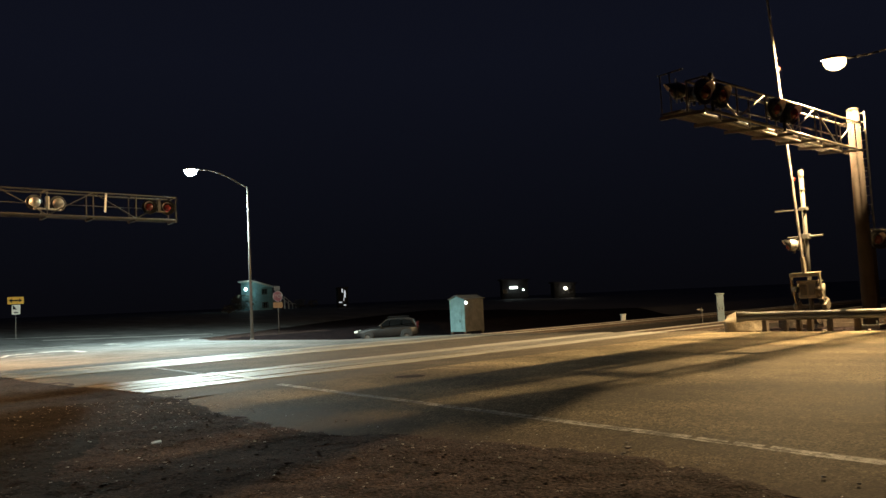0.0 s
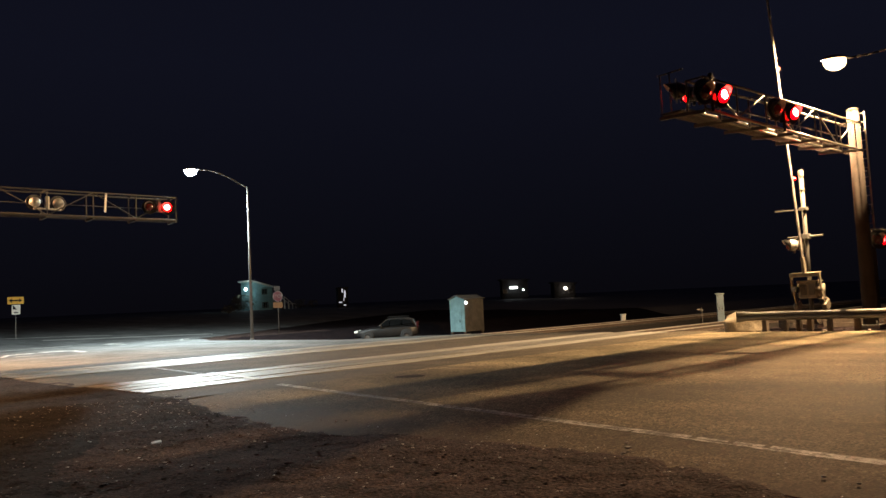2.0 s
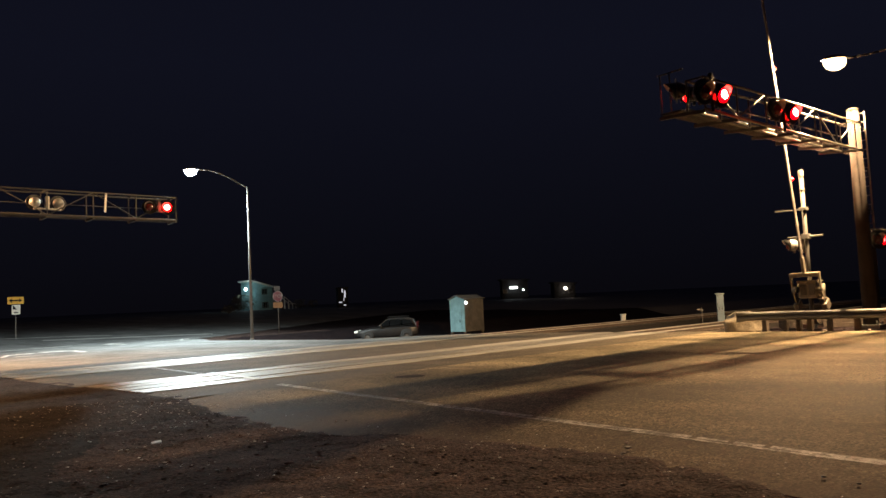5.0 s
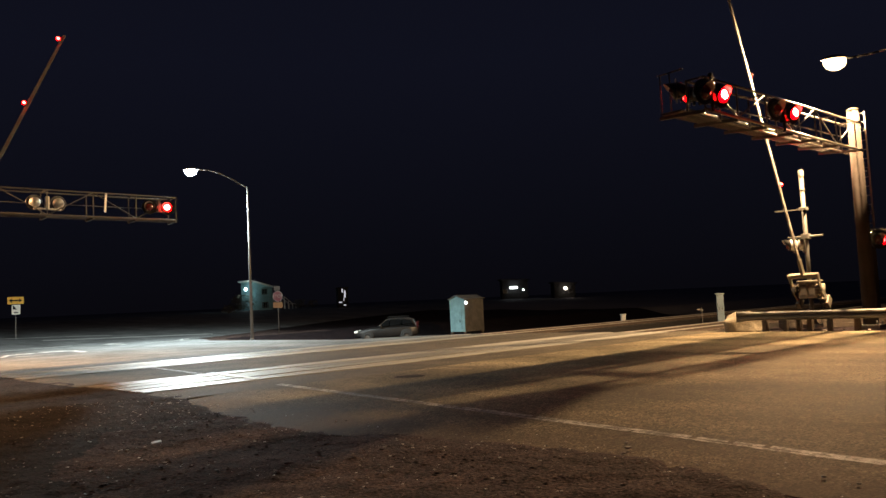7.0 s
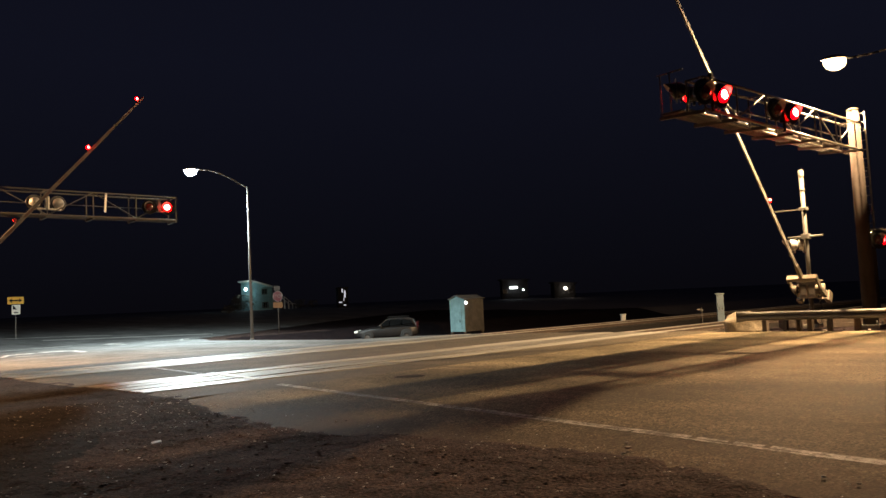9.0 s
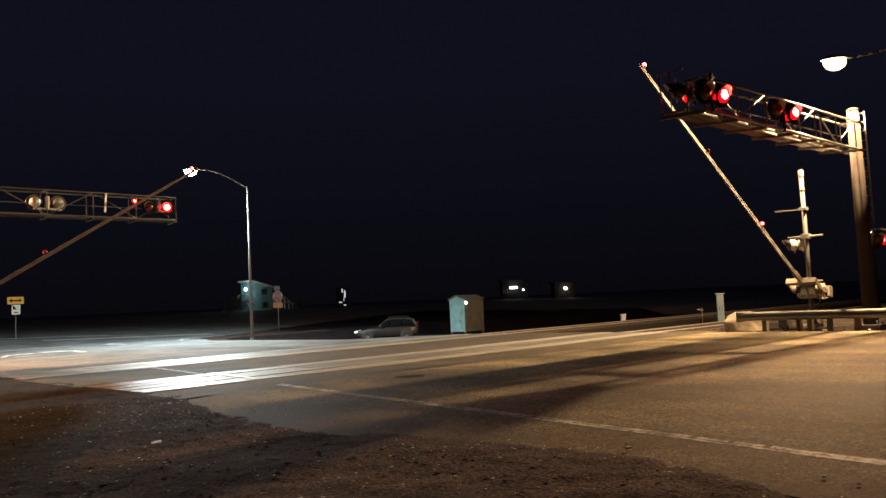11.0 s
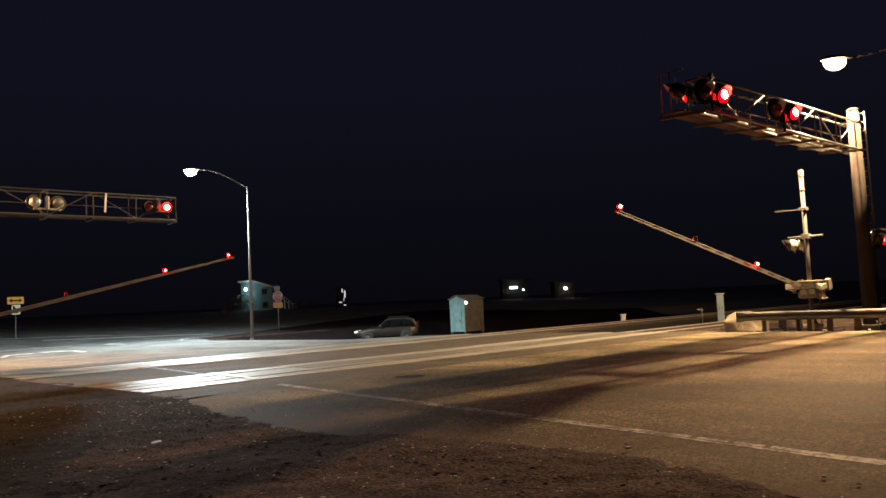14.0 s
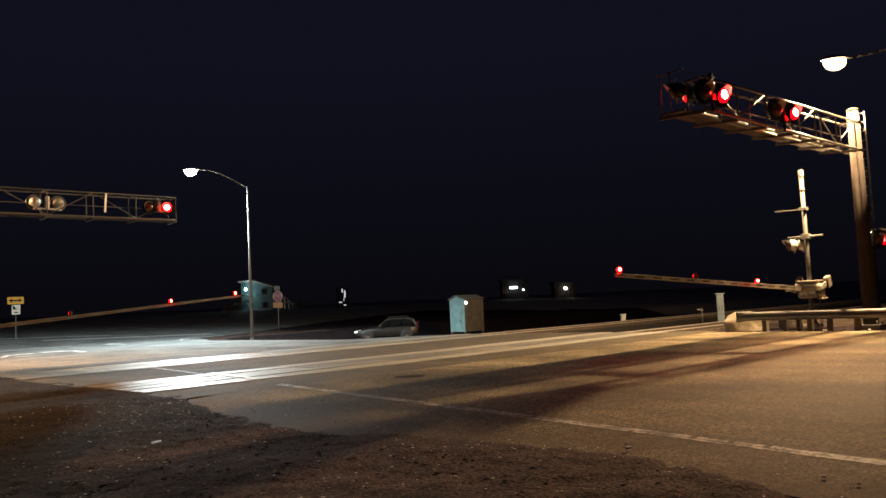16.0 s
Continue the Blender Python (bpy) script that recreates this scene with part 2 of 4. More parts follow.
LENS_ON = glow("lit_red_lens", (1.0, 0.0075, 0.0035), 1500)
LENS_FAR = glow("lit_far_lens", (1.0, 0.02, 0.0135), 420)
LENS_RIM = glow("lens_rim", (1.0, 0.002, 0.0005), 16)
LENS_SIDE = glow("lit_side_lens", (1.0, 0.028, 0.02), 45)
LAMP_ON = glow("lit_gate_lamp", (1.0, 0.0042, 0.001), 1500)
GLOW_SODIUM = glow("sodium_glass", (1.0, 0.74, 0.34), 9)
GLOW_LED = glow("led_glass", (0.86, 1.0, 0.96), 70)
GLOW_PORCH = glow("porch_bulb", (0.9, 1.0, 0.92), 9)
GLOW_TEAL = glow("flood_bulb", (0.7, 1.0, 0.95), 280)
GLOW_SHOP = glow("lit_window_light", (0.85, 0.92, 1.0), 0.6)
GLOW_WARM = glow("warm_bulb", (1.0, 0.9, 0.68), 14)

# ---- mesh tools ----


def box(bm, c, size, turn=(0, 0, 0), bevel=0.0, mi=0):
    m = pose(*c, *turn) @ Matrix.Diagonal((*size, 1))
    made = bmesh.ops.create_cube(bm, size=1, matrix=m)["verts"]
    faces = list({f for v in made for f in v.link_faces})
    for f in faces:
        f.material_index = mi
    if bevel:
        bmesh.ops.bevel(bm, geom=list({e for v in made for e in v.link_edges}), offset=bevel, segments=2, affect="EDGES", profile=0.6)


def tube(bm, a, b, r, r2=None, n=8, mi=0):
    a, b = Vector(a), Vector(b)
    d = b - a
    m = Matrix.Translation((a + b) / 2) @ d.to_track_quat("Z", "Y").to_matrix().to_4x4()
    made = bmesh.ops.create_cone(bm, cap_ends=True, segments=n, radius1=r, radius2=r if r2 is None else r2, depth=d.length, matrix=m)["verts"]
    for f in {f for v in made for f in v.link_faces}:
        f.material_index, f.smooth = mi, len(f.verts) == 4


def bar(bm, a, b, w, h, mi=0):
    """A bar of rectangular section between two points, its height kept upright."""
    a, b = Vector(a), Vector(b)
    d = (b - a).normalized()
    side = d.cross(Vector((0, 0, 1)))
    side = side.normalized() if side.length > 1e-4 else Vector((1, 0, 0))
    up = side.cross(d)
    vs = [bm.verts.new(p + side * i * w / 2 + up * j * h / 2) for p in (a, b) for i, j in ((-1, -1), (1, -1), (1, 1), (-1, 1))]
    for ids in ((3, 2, 1, 0), (4, 5, 6, 7), (0, 1, 5, 4), (1, 2, 6, 5), (2, 3, 7, 6), (3, 0, 4, 7)):
        f = bm.faces.new([vs[i] for i in ids])
        f.material_index = mi


def lathe(bm, m, profile, n=20, mi=0, arc=360.0, smooth=True):
    """Turns (radius, height) pairs round the z axis of m."""
    steps = n if arc >= 360 else n + 1
    rings = []
    for r, z in profile:
        rings.append([bm.verts.new(m @ Vector((r * math.cos(radians(arc) * i / n), r * math.sin(radians(arc) * i / n), z))) for i in range(steps)])
    for a, b in zip(rings, rings[1:]):
        for i in range(n):
            j = (i + 1) % steps
            f = bm.faces.new((a[i], a[j], b[j], b[i]))
            f.material_index, f.smooth = mi, smooth


def slab(bm, outline, m, depth, mi=0):
    """A plate: an outline in the xy plane of m, given thickness along its z."""
    lo = [bm.verts.new(m @ Vector((x, y, 0))) for x, y in outline]
    hi = [bm.verts.new(m @ Vector((x, y, depth))) for x, y in outline]
    fs = [bm.faces.new(hi), bm.faces.new(lo[::-1])]
    for i in range(len(lo)):
        j = (i + 1) % len(lo)
        fs.append(bm.faces.new((lo[i], lo[j], hi[j], hi[i])))
    for f in fs:
        f.material_index = mi


def mesh(name, bm, *materials):
    bmesh.ops.recalc_face_normals(bm, faces=bm.faces)
    me = bpy.data.meshes.new(name)
    bm.to_mesh(me)
    bm.free()
    for m in materials:
        me.materials.append(m)
    return me


def part(name, bm, material, parent, label="", m=None):
    mats = material if isinstance(material, tuple) else (material,)
    ob = new(name, mesh(name, bm, *mats))
    ob.parent = parent
    if m is not None:
        ob.matrix_basis = m
    return tagged(ob, label)


def thing(name, m, label, category, group="", kind=""):
    ob = new(name)
    ob.matrix_basis = m
    return tagged(ob, label, category, group, kind)


def smooth(a, b, x):
    t = min(1.0, max(0.0, (x - a) / (b - a)))
    return t * t * (3 - 2 * t)


def words(name, text, size, m, material, parent):
    cu = bpy.data.curves.new(name, "FONT")
    cu.body, cu.size, cu.align_x, cu.align_y, cu.extrude = text, size, "CENTER", "CENTER", 0.002
    tmp = new("lettering_curve", cu)
    me = bpy.data.meshes.new_from_object(tmp)
    bpy.data.objects.remove(tmp)
    me.materials.clear()
    me.materials.append(material)
    ob = new(name, me)
    ob.parent = parent
    ob.matrix_basis = m
    return ob


# ---- ground, road, tracks ----
NEAR, FAR = 16.75, 24.5


def land(s, q):
    """Height of the ground."""
    rise = 0.045 * min(40.0, max(0.0, q - 57)) + 0.012 * max(0.0, min(250.0, q - 97))
    east = smooth(27.0, 31.0, s) if q < 28 else smooth(23.8, 28.0, s)
    drop = 0.95 * east * (1 - smooth(46, 51, q)) * smooth(13, 14.5, q)
    return rise - drop


def road_left(q):
    if q >= 40:
        return 6.2 - 2.5 * (q - 40)
    if q >= 15:
        return 6.2
    bay = 0.65 * math.exp(-((q - 8.9) / 2.1) ** 2) - 0.3 * smooth(12, 14.5, q)
    rag = 0.1 * noise.noise((q * 0.9, 3.1, 0)) + 0.07 * noise.noise((q * 2.6, 1.1, 0)) + 0.03 * noise.noise((q * 8, 1.1, 0))
    return 5.98 - 0.3 * min(3.0, max(0.0, 3.6 - q)) - bay + rag


def road_right(q):
    if q < 27:
        return 26.7 + 0.1 * noise.noise((q * 0.5, 9.0, 0))
    if q < 45:
        return 26.7 - 3.4 * smooth(27, 31, q)
    return 23.3 + 1.6 * smooth(45, 50, q) + 0.55 * max(0.0, q - 50) ** 1.35


def sheet(name, ss, qs, height, material, keep=None):
    """A grid over the plan."""
    vs, fs = [], []
    for q in qs:
        for s in ss:
            vs.append(PLAN @ Vector((s, q, height(s, q))))
    n = len(ss)
    for j in range(len(qs) - 1):
        for i in range(n - 1):
            fs.append((j * n + i, j * n + i + 1, (j + 1) * n + i + 1, (j + 1) * n + i))
    me = bpy.data.meshes.new(name)
    me.from_pydata(vs, [], fs)
    me.materials.append(material)
    for p in me.polygons:
        p.use_smooth = True
    return new(name, me)


def spread(*runs):
    out = []
    for a, b, step in runs:
        n = max(1, round((b - a) / step))
        out += [a + (b - a) * i / n for i in range(n)]
    return out + [runs[-1][1]]


def dirt_height(s, q):
    z = land(s, q)
    near = 1 - smooth(14, 24, math.hypot(s - 2, q - 5))
    if near > 0 and s < 8:
        k = near * (1 - smooth(5.6, 6.4, s))
        p = Vector((s, q, 0))
        z += k * (0.05 * noise.noise(p * 0.6) + 0.02 * noise.noise(p * 2.3) + 0.014 * noise.noise(p * 5.5) + 0.014 * noise.noise(p * 11)) - 0.012 * k
    if s < 6.3 and 14.5 < q < 27:
        # wheel-wide troughs where the rails lie in the trackbed
        for c in (NEAR - 0.755, NEAR + 0.755, FAR - 0.755, FAR + 0.755):
            z -= 0.045 * math.exp(-((q - c) / 0.16) ** 2) * (1 - smooth(5.9, 6.3, s))
    if q < 110:
        # dirt lies ragged over the edge of the asphalt
        p = Vector((s, q, 7.0))
        rag = 0.02 * noise.noise(p * 1.3) + 0.018 * noise.noise(p * 4)
        e = road_left(q) - 0.05 + 0.25 * smooth(12.5, 14.5, q) if q < 15 else 6.5
        z -= 0.06 * (smooth(e, e + 0.6, s) if q < 40 else 1.0)
        if -3 < q < 27:
            z += (0.012 + rag) * smooth(e - 1.2, e - 0.3, s) * (1 - smooth(e + 0.1, e + 0.6, s))
    return z


ground = sheet("ground", spread((-1500, -100, 200), (-100, -12, 8), (-12, -4, 0.15), (-4, 7.2, 0.055), (7.2, 24, 1.5), (24, 32, 0.5), (32, 100, 4), (100, 1500, 200)),
               spread((-1500, -40, 200), (-40, -6, 4), (-6, 1, 0.2), (1, 14, 0.055), (14, 19, 0.09), (19, 27, 0.16), (27, 60, 0.9), (60, 110, 3), (110, 400, 30), (400, 2500, 300)), dirt_height, DIRT)
ground.data.materials.append(TRACKBED_UNLIT)
ground.data.materials.append(VEILED_GROUND)
for f in ground.data.polygons:
    c = PLAN.inverted() @ f.center
    edge = 3.6 + 1.75 * min(4.0, max(0.0, c.x)) + 0.9 * noise.noise((c.x * 0.5, c.y * 0.5, 2.0)) + 0.5 * noise.noise((c.x * 2.0, c.y * 2.0, 5.0))
    if c.y > 12 and math.hypot(c.x - LED[0], c.y - LED[1]) > 60:
        f.material_index = 2
    # Near-black here also paints in the shade behind the guardrail and round the car.
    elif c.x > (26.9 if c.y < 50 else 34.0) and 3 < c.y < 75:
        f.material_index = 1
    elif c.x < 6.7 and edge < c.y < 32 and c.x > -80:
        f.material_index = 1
tagged(ground, "dark bare dirt and gravel beside the road", "ground", kind="structure")


def road_sheet():
    vs, fs = [], []
    qs = spread((-60, -4, 3), (-4, 16, 0.06), (16, 60, 0.8), (60, 130, 5))
    n = 22
    for q in qs:
        a, b = road_left(q), road_right(q)
        a, b = max(a, -120.0), min(b, 160.0)
        for i in range(n):
            s = a + (b - a) * i / (n - 1)
            z = land(min(s, 23.5) if q < 50 else s, q) * (0 if q < 50 else 1) + 0.012 - (0.03 if i == 0 else 0.06 if i == n - 1 else 0)
            vs.append(Vector((s, q, z)))
    for j in range(len(qs) - 1):
        for i in range(n - 1):
            fs.append((j * n + i, j * n + i + 1, (j + 1) * n + i + 1, (j + 1) * n + i))
    me = bpy.data.meshes.new("road")
    me.from_pydata(vs, [], fs)
    me.materials.append(ASPHALT)
    me.materials.append(ASPHALT_FAR)
    for p in me.polygons:
        p.material_index = int(p.center.y > 26.2)
    ob = new("road", me)
    ob.matrix_basis = PLAN
    return tagged(ob, "worn grey asphalt road over the tracks", "road", kind="structure")


road = road_sheet()


def flat_patch(name, corners, material, z, label, category="road marking"):
    """A thin coat on the road; corners in plan, in order."""
    bm = bmesh.new()
    vs = [bm.verts.new(PLAN @ Vector((s, q, (land(s, q) if q > 50 else 0) + z))) for s, q in corners]
    bm.faces.new(vs)
    return tagged(new(name, mesh(name, bm, material)), label, category, kind="structure")


def stripe(name, a, b, w, material, z, label, n=1):
    """A painted line from a to b in plan."""
    d = (Vector(b) - Vector(a)).normalized()
    o = Vector((-d.y, d.x)) * w / 2
    for i in range(n):
        p, r = Vector(a).lerp(Vector(b), i / n), Vector(a).lerp(Vector(b), (i + 1) / n)
        flat_patch(name, [p - o, r - o, r + o, p + o], material, z, label)


# darker asphalt along the rails
for a, b in ((13.4, 15.2), (18.3, 22.95)):
    flat_patch("asphalt_patch", [(6.3, a), (26.6, a), (26.6, b), (6.3, b)], ASPHALT_NEW, 0.016, "darker newer asphalt strip along the track panels", "road patch")

EDGE = lambda q: 6.55 + 0.148 * q


def worn_line(q0, q1):
    """The near edge line, split and crumbled by wear."""
    bm = bmesh.new()
    for d, w, keep in ((-0.055, 0.1, 0.975), (0.05, 0.1, 0.96), (0.0, 0.04, 0.4)):
        q, last = q0, None
        while q < q1:
            thin = 0.75 + 0.5 * noise.noise((q * 0.7, d * 50, 0)) + 0.3 * noise.noise((q * 6, d * 50, 3))
            c = EDGE(q) + d + 0.012 * noise.noise((q * 5, d * 30, 1))
            h = max(0.008, w * 0.5 * thin)
            pair = [bm.verts.new(PLAN @ Vector((c + k * h, q, 0.0165))) for k in (-1, 1)]
            if last and random.random() < keep:
                bm.faces.new((last[0], pair[0], pair[1], last[1]))
            last = pair
            q += random.uniform(0.03, 0.08)
    ob = new("edge_line", mesh("edge_line", bm, PAINT))
    return tagged(ob, "worn white edge line on the asphalt", "road marking", kind="structure")


worn_line(-12.0, 13.9)
stripe("edge_line", (EDGE(18.6), 18.6), (EDGE(22.9), 22.9), 0.14, PAINT, 0.021, "white edge line on the asphalt between the tracks")
for a, b in ((15.25, 15.93), (16.1, 17.4), (17.6, 18.28)):
    stripe("edge_line", (EDGE(a) + 0.1, a), (EDGE(b) + 0.1, b), 0.15, PAINT_FRESH, 0.05, "white edge line painted over the concrete panels")


def rail_profile():
    return [(-0.07, 0), (0.07, 0), (0.07, 0.012), (0.012, 0.03), (0.012, 0.125), (0.036, 0.14), (0.036, 0.172), (0.026, 0.18), (-0.026, 0.18), (-0.036, 0.172), (-0.036, 0.14), (-0.012, 0.125), (-0.012, 0.03), (-0.07, 0.012)]


def make_rail(parent, q):
    bm = bmesh.new()
    prof = rail_profile()
    rings = [[bm.verts.new((s, q + y, z - 0.165 - d)) for y, z in prof] for s, d in ((-120, 0.11), (5.7, 0.11), (6.4, 0.02), (6.8, 0), (27.4, 0), (60, 0), (400, 0))]
    for a, b in zip(rings, rings[1:]):
        for i in range(len(prof)):
            j = (i + 1) % len(prof)
            f = bm.faces.new((a[i], a[j], b[j], b[i]))
            f.material_index = 0 if 5 <= i <= 9 else 1
    return part("rail", bm, (RAIL, RUST), parent, "shiny worn steel rail")


def crossing(centre, name_label):
    track = thing("railway_track", PLAN.copy(), name_label, "railway track", kind="structure")
    for d in (-0.755, 0.755):
        make_rail(track, centre + d)
    bm = bmesh.new()
    for a, b in ((27.2, 400),):
        vs = [[bm.verts.new((s, centre + y, z)) for y, z in ((-3.4, -0.9), (-1.75, -0.17), (1.75, -0.17), (3.4, -0.9))] for s in (a, b)]
        for i in range(3):
            bm.faces.new((vs[0][i], vs[0][i + 1], vs[1][i + 1], vs[1][i]))
        bm.faces.new(vs[0][::-1])
        bm.faces.new(vs[1])
    part("ballast_bed", bm, GRAVEL, track, "dark crushed stone ballast")
    tie = bmesh.new()
    box(tie, (0, 0, 0), (0.23, 2.6, 0.17), bevel=0.012)
    tie_mesh = mesh("tie", tie, TIE)
    for i in range(105):
        s = 27.6 + 0.56 * i
        ob = new("tie", tie_mesh)
        ob.parent = track
        ob.matrix_basis = pose(s, centre + random.uniform(-0.04, 0.04), -0.225, 0, 0, random.uniform(-1, 1))
    # concrete panels: two rows outside each rail and two between the rails
    for lo, hi in ((-1.55, -1.21), (-1.16, -0.83), (-0.64, -0.025), (0.025, 0.64), (0.83, 1.16), (1.21, 1.55)):
        bm = bmesh.new()
        box(bm, (0, 0, 0), (2.43, hi - lo, 0.16), bevel=0.015)
        me = mesh("panel", bm, GAUGE if abs(lo + hi) < 1 else CONCRETE)
        for i in range(8):
            s = 7.6 + 2.45 * i
            ob = new("panel", me)
            ob.parent = track
            ob.matrix_basis = pose(s, centre + (lo + hi) / 2, -0.043 + random.uniform(-0.004, 0.006), random.uniform(-0.3, 0.3), 0, 0)
    return track


crossing(NEAR, "single railway track crossing the road in concrete panels")
crossing(FAR, "second railway track with concrete panels over the road")

# ---- flashing signals ----
MOVES = []  # what moves: (part, rows)
FLASH_A = [(n + 0.34, n + 0.92) for n in range(1, 16)]
FLASH_B = [(0.74, 1.34)] + [(n - 0.08, n + 0.34) for n in range(2, 17)]


def flash_rows(base, spans):
    """Half turns that bring the lit side of a lens to the front and away again."""
    rows = []
    turn = lambda a: base @ pose(0, 0, 0, 0, 0, a)
    rows.append((0.0, turn(180)))
    for a, b in spans:
        for t, way in ((a, (180, 120, 60, 0)), (b, (0, 60, 120, 180))):
            for i, ang in enumerate(way):
                if 0 < t + (i - 1) / 30 < 15.999:
                    rows.append((t + (i - 1) / 30, turn(ang)))
    rows.append((16.0, rows[-1][1]))
    return rows


def lens_mesh(r, on, rim):
    """A ball whose -y half is the lit lens, hot in the middle and deep red round it; it turns in a close socket."""
    bm = bmesh.new()
    ring = lambda lo, hi: [(max(0.001, r * math.sin(radians(a))), r * math.cos(radians(a))) for a in range(lo, hi + 1, 7)]
    lathe(bm, pose(0, 0, 0, 90, 0, 0), ring(0, 42), n=20, mi=0)
    lathe(bm, pose(0, 0, 0, 90, 0, 0), ring(42, 91), n=20, mi=2)
    lathe(bm, pose(0, 0, 0, -90, 0, 0), ring(0, 91), n=20, mi=1)
    return mesh("lens", bm, on, LENS_OFF, rim)


LENS = lens_mesh(0.17, LENS_ON, LENS_RIM)
SIDE_LENS = lens_mesh(0.17, LENS_SIDE, LENS_RIM)
FAR_LENS = lens_mesh(0.17, LENS_FAR, LENS_RIM)
GATE_LENS = lens_mesh(0.068, LAMP_ON, LENS_RIM)


def signal_head(parent, m, phase, plate=True, back_colour=SIGNALBLACK, name="signal_head", glass=None):
    """A crossing signal: round black plate, housing, hood and lens; it looks to -y of m."""
    bm = bmesh.new()
    f = pose(0, 0, 0, 90, 0, 0)  # z of f is -y of the head
    if plate:
        lathe(bm, f, [(0.19, 0.0), (0.30, 0.0), (0.305, -0.008), (0.30, -0.016), (0.19, -0.016)], n=28, mi=0, smooth=False)
    lathe(bm, f, [(0.1685, 0.004), (0.195, 0.01), (0.2, -0.01), (0.2, -0.1), (0.14, -0.22), (0.05, -0.26), (0.001, -0.262)], n=20, mi=1)
    # hood: long above, short at the sides
    rings = []
    for i in range(19):
        a = radians(-90 + 360 * i / 18)
        reach = 0.07 + 0.03 * smooth(-0.9, 0.0, math.sin(a)) + 0.17 * max(0.0, math.sin(a)) ** 0.7
        rings.append([bm.verts.new(f @ Vector((k * math.cos(a), k * math.sin(a), z))) for k, z in ((0.19, 0.0), (0.194, reach), (0.2, reach), (0.197, 0.0))])
    for a, b in zip(rings, rings[1:]):
        for j in range(3):
            f = bm.faces.new((a[j], a[j + 1], b[j + 1], b[j]))
            f.smooth, f.material_index = True, 2 if j == 0 else 0
    box(bm, (0, 0.12, -0.22), (0.06, 0.06, 0.12), mi=1)
    head = part(name, bm, (SIGNALBLACK, back_colour, HOOD), parent, "round signal on a black plate with a hood", m)
    lens = new("lens", glass or LENS)
    lens.parent = head
    base = pose(0, -0.0, 0)
    if phase:
        MOVES.append((lens, flash_rows(base, FLASH_A if phase == "A" else FLASH_B)))
    else:
        lens.matrix_basis = base @ pose(0, 0, 0, 0, 0, 180)
    return head


# ---- cantilevers with signals ----


def cantilever(m, length, front, back, walk_near, walk_far, walk_z, zb, zt, sag, coat, label, group):
    """Mast at the origin; the arm runs along +x. The truss has its faces at y = front and back, the walkway lies beside it."""
    can = thing("signal_cantilever", m, label, "signal gantry", group)
    low, top, deck = lambda x: zb - 0.3 * sag * x, lambda x: zt - sag * x, lambda x: walk_z - 0.6 * sag * x
    bm = bmesh.new()
    tube(bm, (0, 0, 0.12), (0, 0, 7.1), 0.225, 0.18, 20)
    lathe(bm, pose(0, 0, 7.1), [(0.19, 0), (0.19, 0.04), (0.1, 0.08), (0.001, 0.09)], 20)
    part("mast", bm, MAST, can, "thick weathered steel mast")
    bm = bmesh.new()
    box(bm, (0, 0, 0.06), (0.7, 0.7, 0.12), bevel=0.02)
    for x in (-0.26, 0.26):
        for y in (-0.26, 0.26):
            tube(bm, (x, y, 0.1), (x, y, 0.24), 0.03)
    part("base_plate", bm, GALV, can)
    # chords, posts and braces of both faces
    bays = round(length / 1.7)
    step = (length - 0.4) / bays
    for y in (front, back):
        for z in (low, top):
            bm = bmesh.new()
            thick = 0.08 if y == front and z is low else 0.06
            tube(bm, (0.1, y, z(0.1)), (length, y, z(length)), thick / 2, n=12)
            part("chord", bm, PIPE if coat is WEATHERED else coat, can, "round steel chord")
        for i in range(bays + 1):
            x = 0.4 + step * i
            bm = bmesh.new()
            bar(bm, (x, y, low(x)), (x, y, top(x)), 0.036, 0.036)
            part("post", bm, coat, can)
            if i < bays and y == front:
                bm = bmesh.new()
                a, b = ((x, y, low(x)), (x + step, y, top(x + step))) if i % 2 else ((x, y, top(x)), (x + step, y, low(x + step)))
                tube(bm, a, b, 0.021, n=6)
                part("brace", bm, coat, can)
    bm = bmesh.new()
    bar(bm, (0.4, back, top(0.4) - 0.42), (length, back, top(length) - 0.42), 0.028, 0.03)
    part("handrail", bm, coat, can)
    side = math.copysign(0.03, walk_far)
    for i in range(bays + 1):
        x = 0.4 + step * i
        bm = bmesh.new()
        bar(bm, (x, back, top(x)), (x, front, top(x)), 0.036, 0.036)
        part("top_strut", bm, coat, can)
        bm = bmesh.new()
        bar(bm, (x, front, low(x) - 0.05), (x, walk_far + side, deck(x) - 0.09), 0.07, 0.08)
        part("cross_beam", bm, coat, can)
    # walkway: bearing bars, cross rods and a bright nosing along the inner edge
    bm = bmesh.new()
    x, reach = 0.25, length + 0.05
    while x < reach:
        bar(bm, (x, walk_near, deck(x)), (x, walk_far, deck(x)), 0.016, 0.03)
        x += 0.06
    for k in range(7):
        y = walk_near + (walk_far - walk_near) * (k + 0.5) / 7
        bar(bm, (0.25, y, deck(0.25) - 0.008), (reach, y, deck(reach) - 0.008), 0.022, 0.03)
    tagged(part("walkway_grating", bm, coat, can, "steel grating walkway"), kind="stuff")
    for i in range(bays):
        bm = bmesh.new()
        x = 0.4 + step * i
        tube(bm, (x + 0.06, walk_near - 2 * side, deck(x) + 0.01), (x + step - 0.06, walk_near - 2 * side, deck(x + step) + 0.01), 0.03, n=12)
        part("nosing", bm, PIPE if coat is WEATHERED else coat, can, "bare steel walkway edge")
    # knees at the mast
    for y in (front, back):
        for z in (zt, zb):
            bm = bmesh.new()
            bar(bm, (-0.15, y, z), (0.15, y, z), 0.08, 0.1)
